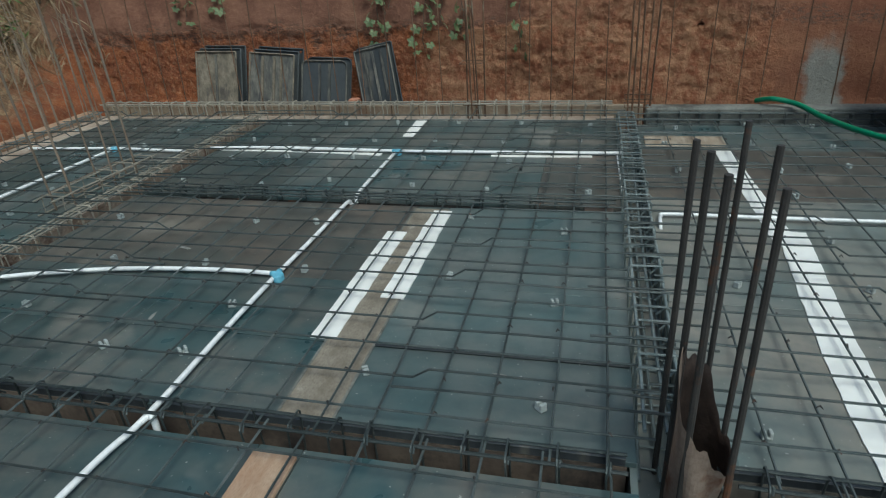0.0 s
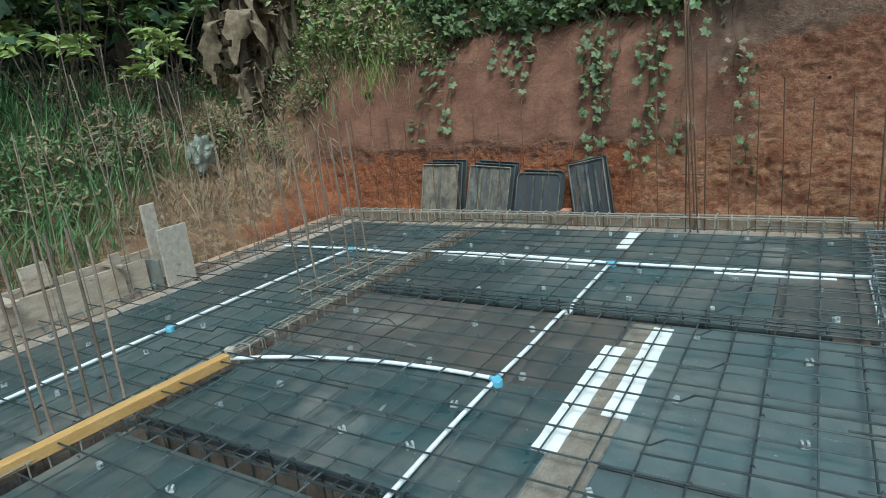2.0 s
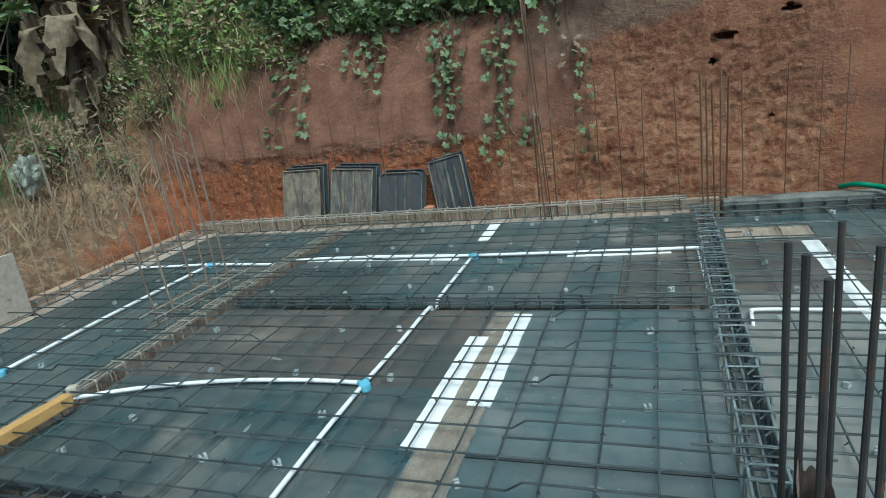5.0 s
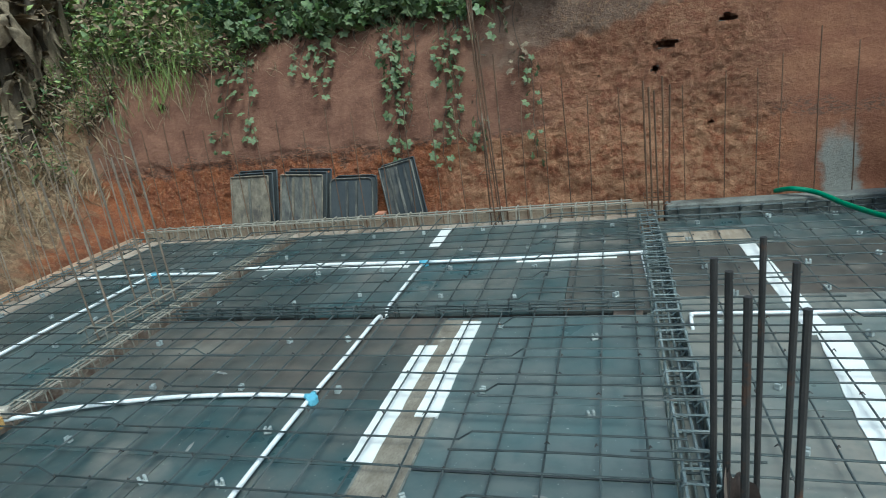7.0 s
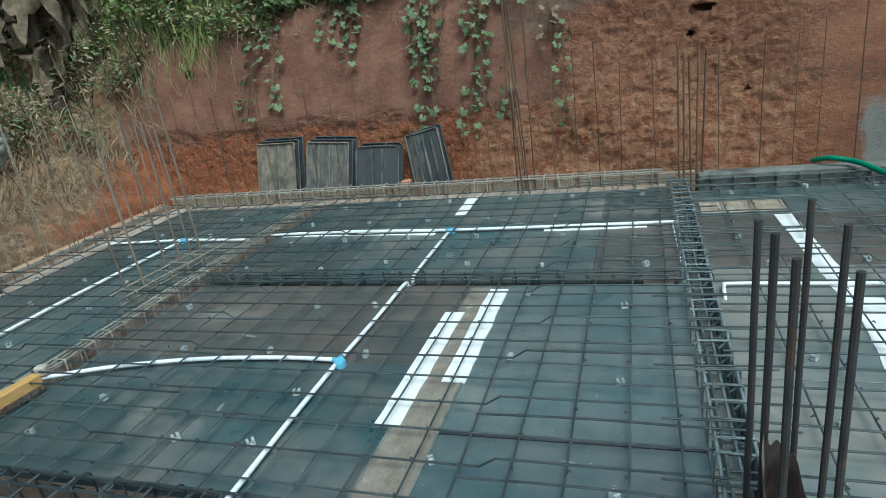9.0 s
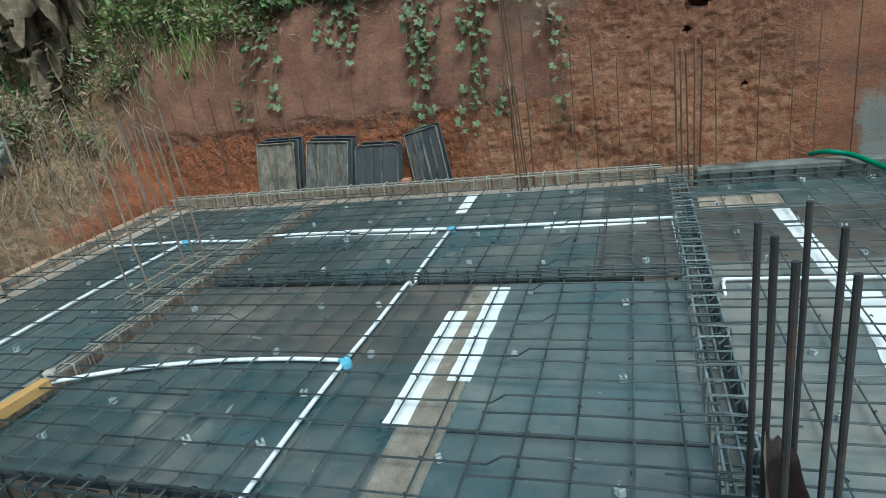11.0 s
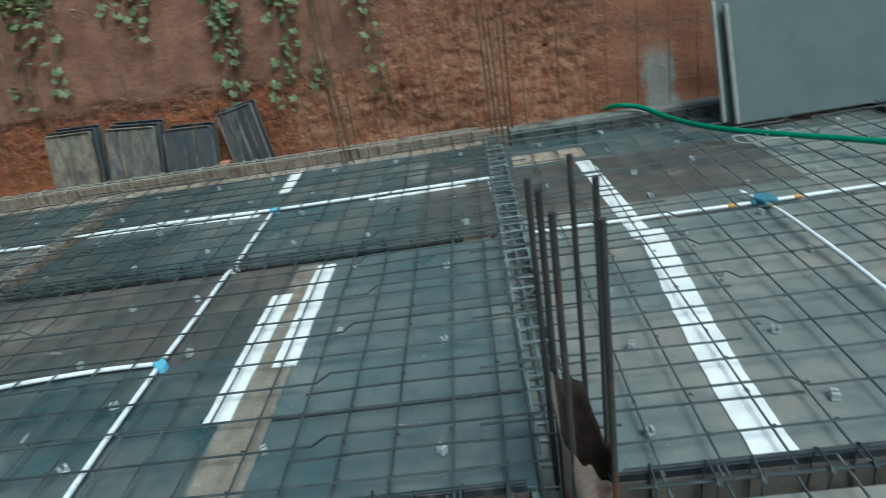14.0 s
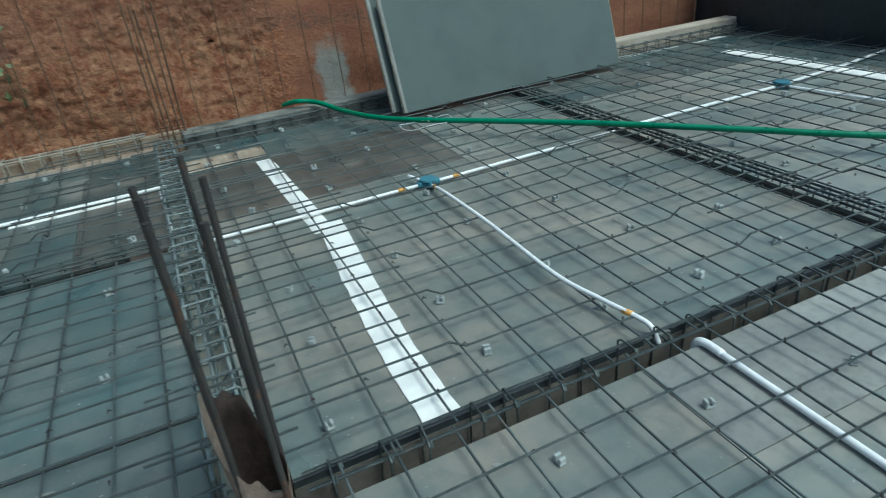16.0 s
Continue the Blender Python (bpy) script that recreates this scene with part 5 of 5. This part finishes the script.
for i in range(9):
    x = -4.15 - 1.5 * R.random()
    y = R.uniform(6.95, 7.7)
    bush("small-leaved green shrub on the corner of the bank", x, y, ground_z(x, y), 0.35, 0.4, 300, (M_LEAF_PALE, M_LEAF, M_DRY), (0.06, 0.022), "blade", 8)
# broad-leaved plants with pale rosettes
def rosette_plant(x, y, h, mat):
    p = thing("broadleaf_plant", "young plant with pale green leaf rosettes", "plant", "broadleaf plants")
    z = ground_z(x, y)
    stems, places = bmesh.new(), []
    for i in range(6):
        tip = Vector((x + R.gauss(0, 0.32), y + R.gauss(0, 0.32), z + h * R.uniform(0.55, 1)))
        add_tube(stems, [(x, y, z - 0.05), ((x + tip.x) / 2, (y + tip.y) / 2, z + 0.55 * (tip.z - z)), tip], [0.016, 0.011, 0.006], 5)
        for k in range(18):
            a = 6.28 * k / 18 + R.uniform(-0.2, 0.2)
            places.append((tip + Vector((0, 0, R.uniform(-0.12, 0.0))), (math.cos(a), math.sin(a), R.uniform(-0.45, 0.55)), R.uniform(0.7, 1.2)))
    part("stem", stems, M_BARK, p)
    leaf_cloud("foliage", places, mat, p, (0.21, 0.052), "round")


for x, y, h in ((-6.2, 4.2, 1.4), (-6.6, 5.2, 1.5), (-6.0, 5.6, 1.3), (-6.9, 4.6, 1.5), (-7.2, 6.0, 1.6), (-6.4, 3.6, 1.3), (-6.9, 3.9, 2.0), (-7.1, 5.3, 2.1), (-6.5, 4.7, 1.9), (-7.4, 4.4, 2.2), (-6.1, 3.2, 1.6), (-7.0, 6.6, 1.9), (-6.6, 5.9, 1.7)):
    rosette_plant(x, y, h, M_LEAF_PALE if h < 1.65 else M_LEAF)

# banana plant with dead hanging leaves
def banana(x, y, h):
    b = thing("banana_plant", "banana plant with dry brown hanging leaves", "banana plant")
    z = ground_z(x, y)
    part("trunk", tube_bm([(x, y, z - 0.1), (x + 0.03, y, z + h * 0.5), (x + 0.05, y + 0.05, z + h)], [0.11, 0.09, 0.07], 10), M_BARK, b)
    for i in range(24):
        a = R.uniform(0, 6.28)
        top = Vector((x + 0.05, y, z + h * R.uniform(0.45, 1.0)))
        out = Vector((math.cos(a), math.sin(a), 0))
        broad = i < 8
        if broad:
            top.z = z + h * R.uniform(0.88, 1.04)
        L, W, spread = (R.uniform(0.5, 0.9), R.uniform(0.11, 0.18), R.uniform(0.25, 0.65)) if broad else (R.uniform(0.3, 0.9), R.uniform(0.02, 0.06), R.uniform(0.1, 0.6))
        sd = Vector((-out.y, out.x, 0))
        verts, faces = [], []
        for k in range(15):
            t = k / 14
            c = top + out * (spread * math.sin(min(1, t * 2.2) * 1.57)) + sd * 0.08 * math.sin(t * 4 + i) + Vector((0, 0, 0.12 * math.sin(t * 3) - L * t * t))
            ww = W * (0.25 + math.sin(math.pi * min(1, t * 0.95 + 0.05))) * R.uniform(0.7, 1.05)
            fold = out * (0.055 + 0.05 * math.sin(k * 0.8 + i)) + rnd(0.012)
            verts += [c - sd * ww + fold, c - sd * ww * 0.5 + fold * 0.2 + out * 0.02, c + out * 0.03, c + sd * ww * 0.5 - fold * 0.3 + out * 0.015, c + sd * ww - fold]
        for k in range(14):
            for m in range(4):
                if m in (1, 2) or R.random() > 0.07:
                    q = 5 * k + m
                    faces.append((q, q + 1, q + 6, q + 5))
        mesh_from("dead_leaf", verts, faces, M_DRYLEAF, b, True)
    return b


banana(-6.0, 6.8, 1.5)
banana(-6.7, 7.4, 1.7)
banana(-5.8, 7.2, 1.2)

# dark trees behind the bank
def tree(x, y, h, w):
    t = thing("tree", "dark leafy tree behind the bank", "tree", "trees behind the bank")
    z = ground_z(x, y)
    bm = bmesh.new()
    add_tube(bm, [(x, y, z - 0.2), (x + 0.1, y, z + h * 0.4), (x, y + 0.1, z + h * 0.85)], [0.16, 0.11, 0.04], 8)
    tips = []
    for i in range(16):
        a, f = R.uniform(0, 6.28), R.uniform(0.12, 0.85)
        st = Vector((x + 0.05, y, z + h * f))
        e = st + Vector((math.cos(a) * w * R.uniform(0.4, 1), math.sin(a) * w * R.uniform(0.4, 1), h * R.uniform(-0.05, 0.25)))
        add_tube(bm, [st, (st + e) / 2 + Vector((0, 0, 0.1)), e], [0.04, 0.025, 0.01], 5)
        tips += [e, (st + e) / 2, st + (e - st) * 0.75]
    part("trunk", bm, M_BARK, t)
    places = []
    for i in range(2600):
        p = R.choice(tips) + Vector((R.gauss(0, w * 0.22), R.gauss(0, w * 0.22), R.gauss(0, h * 0.09)))
        places.append((p, rnd(), R.uniform(0.6, 1.4)))
    leaf_cloud("crown", places, M_LEAF_DARK, t, (0.26, 0.12), "blade")


for x, y, h, w in ((-9.5, 5.0, 4.5, 1.8), (-9.0, 8.0, 5, 1.9), (-7.2, 9.8, 5, 1.9), (-5.2, 10.3, 4.6, 1.8), (-3.2, 10.6, 4.6, 1.8), (-1.2, 11.0, 4.8, 1.8), (-10.5, 2.5, 4.5, 1.9), (-8.2, 11.5, 5.5, 2.0), (-4.2, 12.0, 5.5, 2.1), (1.0, 12.0, 5.0, 1.9), (-9.6, 10.0, 5, 2), (-8.0, 6.4, 4.2, 1.6), (-8.2, 4.4, 4.0, 1.6), (-8.6, 2.8, 4.2, 1.7), (-6.2, 8.9, 4.0, 1.5), (-4.4, 9.2, 3.4, 1.4), (-2.4, 9.3, 3.2, 1.3), (-12, 6, 6.5, 2.4), (-11.5, 9, 6.5, 2.4), (-6.5, 12.5, 7, 2.4), (-2, 13, 7, 2.4), (-12.5, 3, 6.5, 2.4), (-0.2, 9.6, 3.2, 1.3)):
    tree(x, y, h, w)
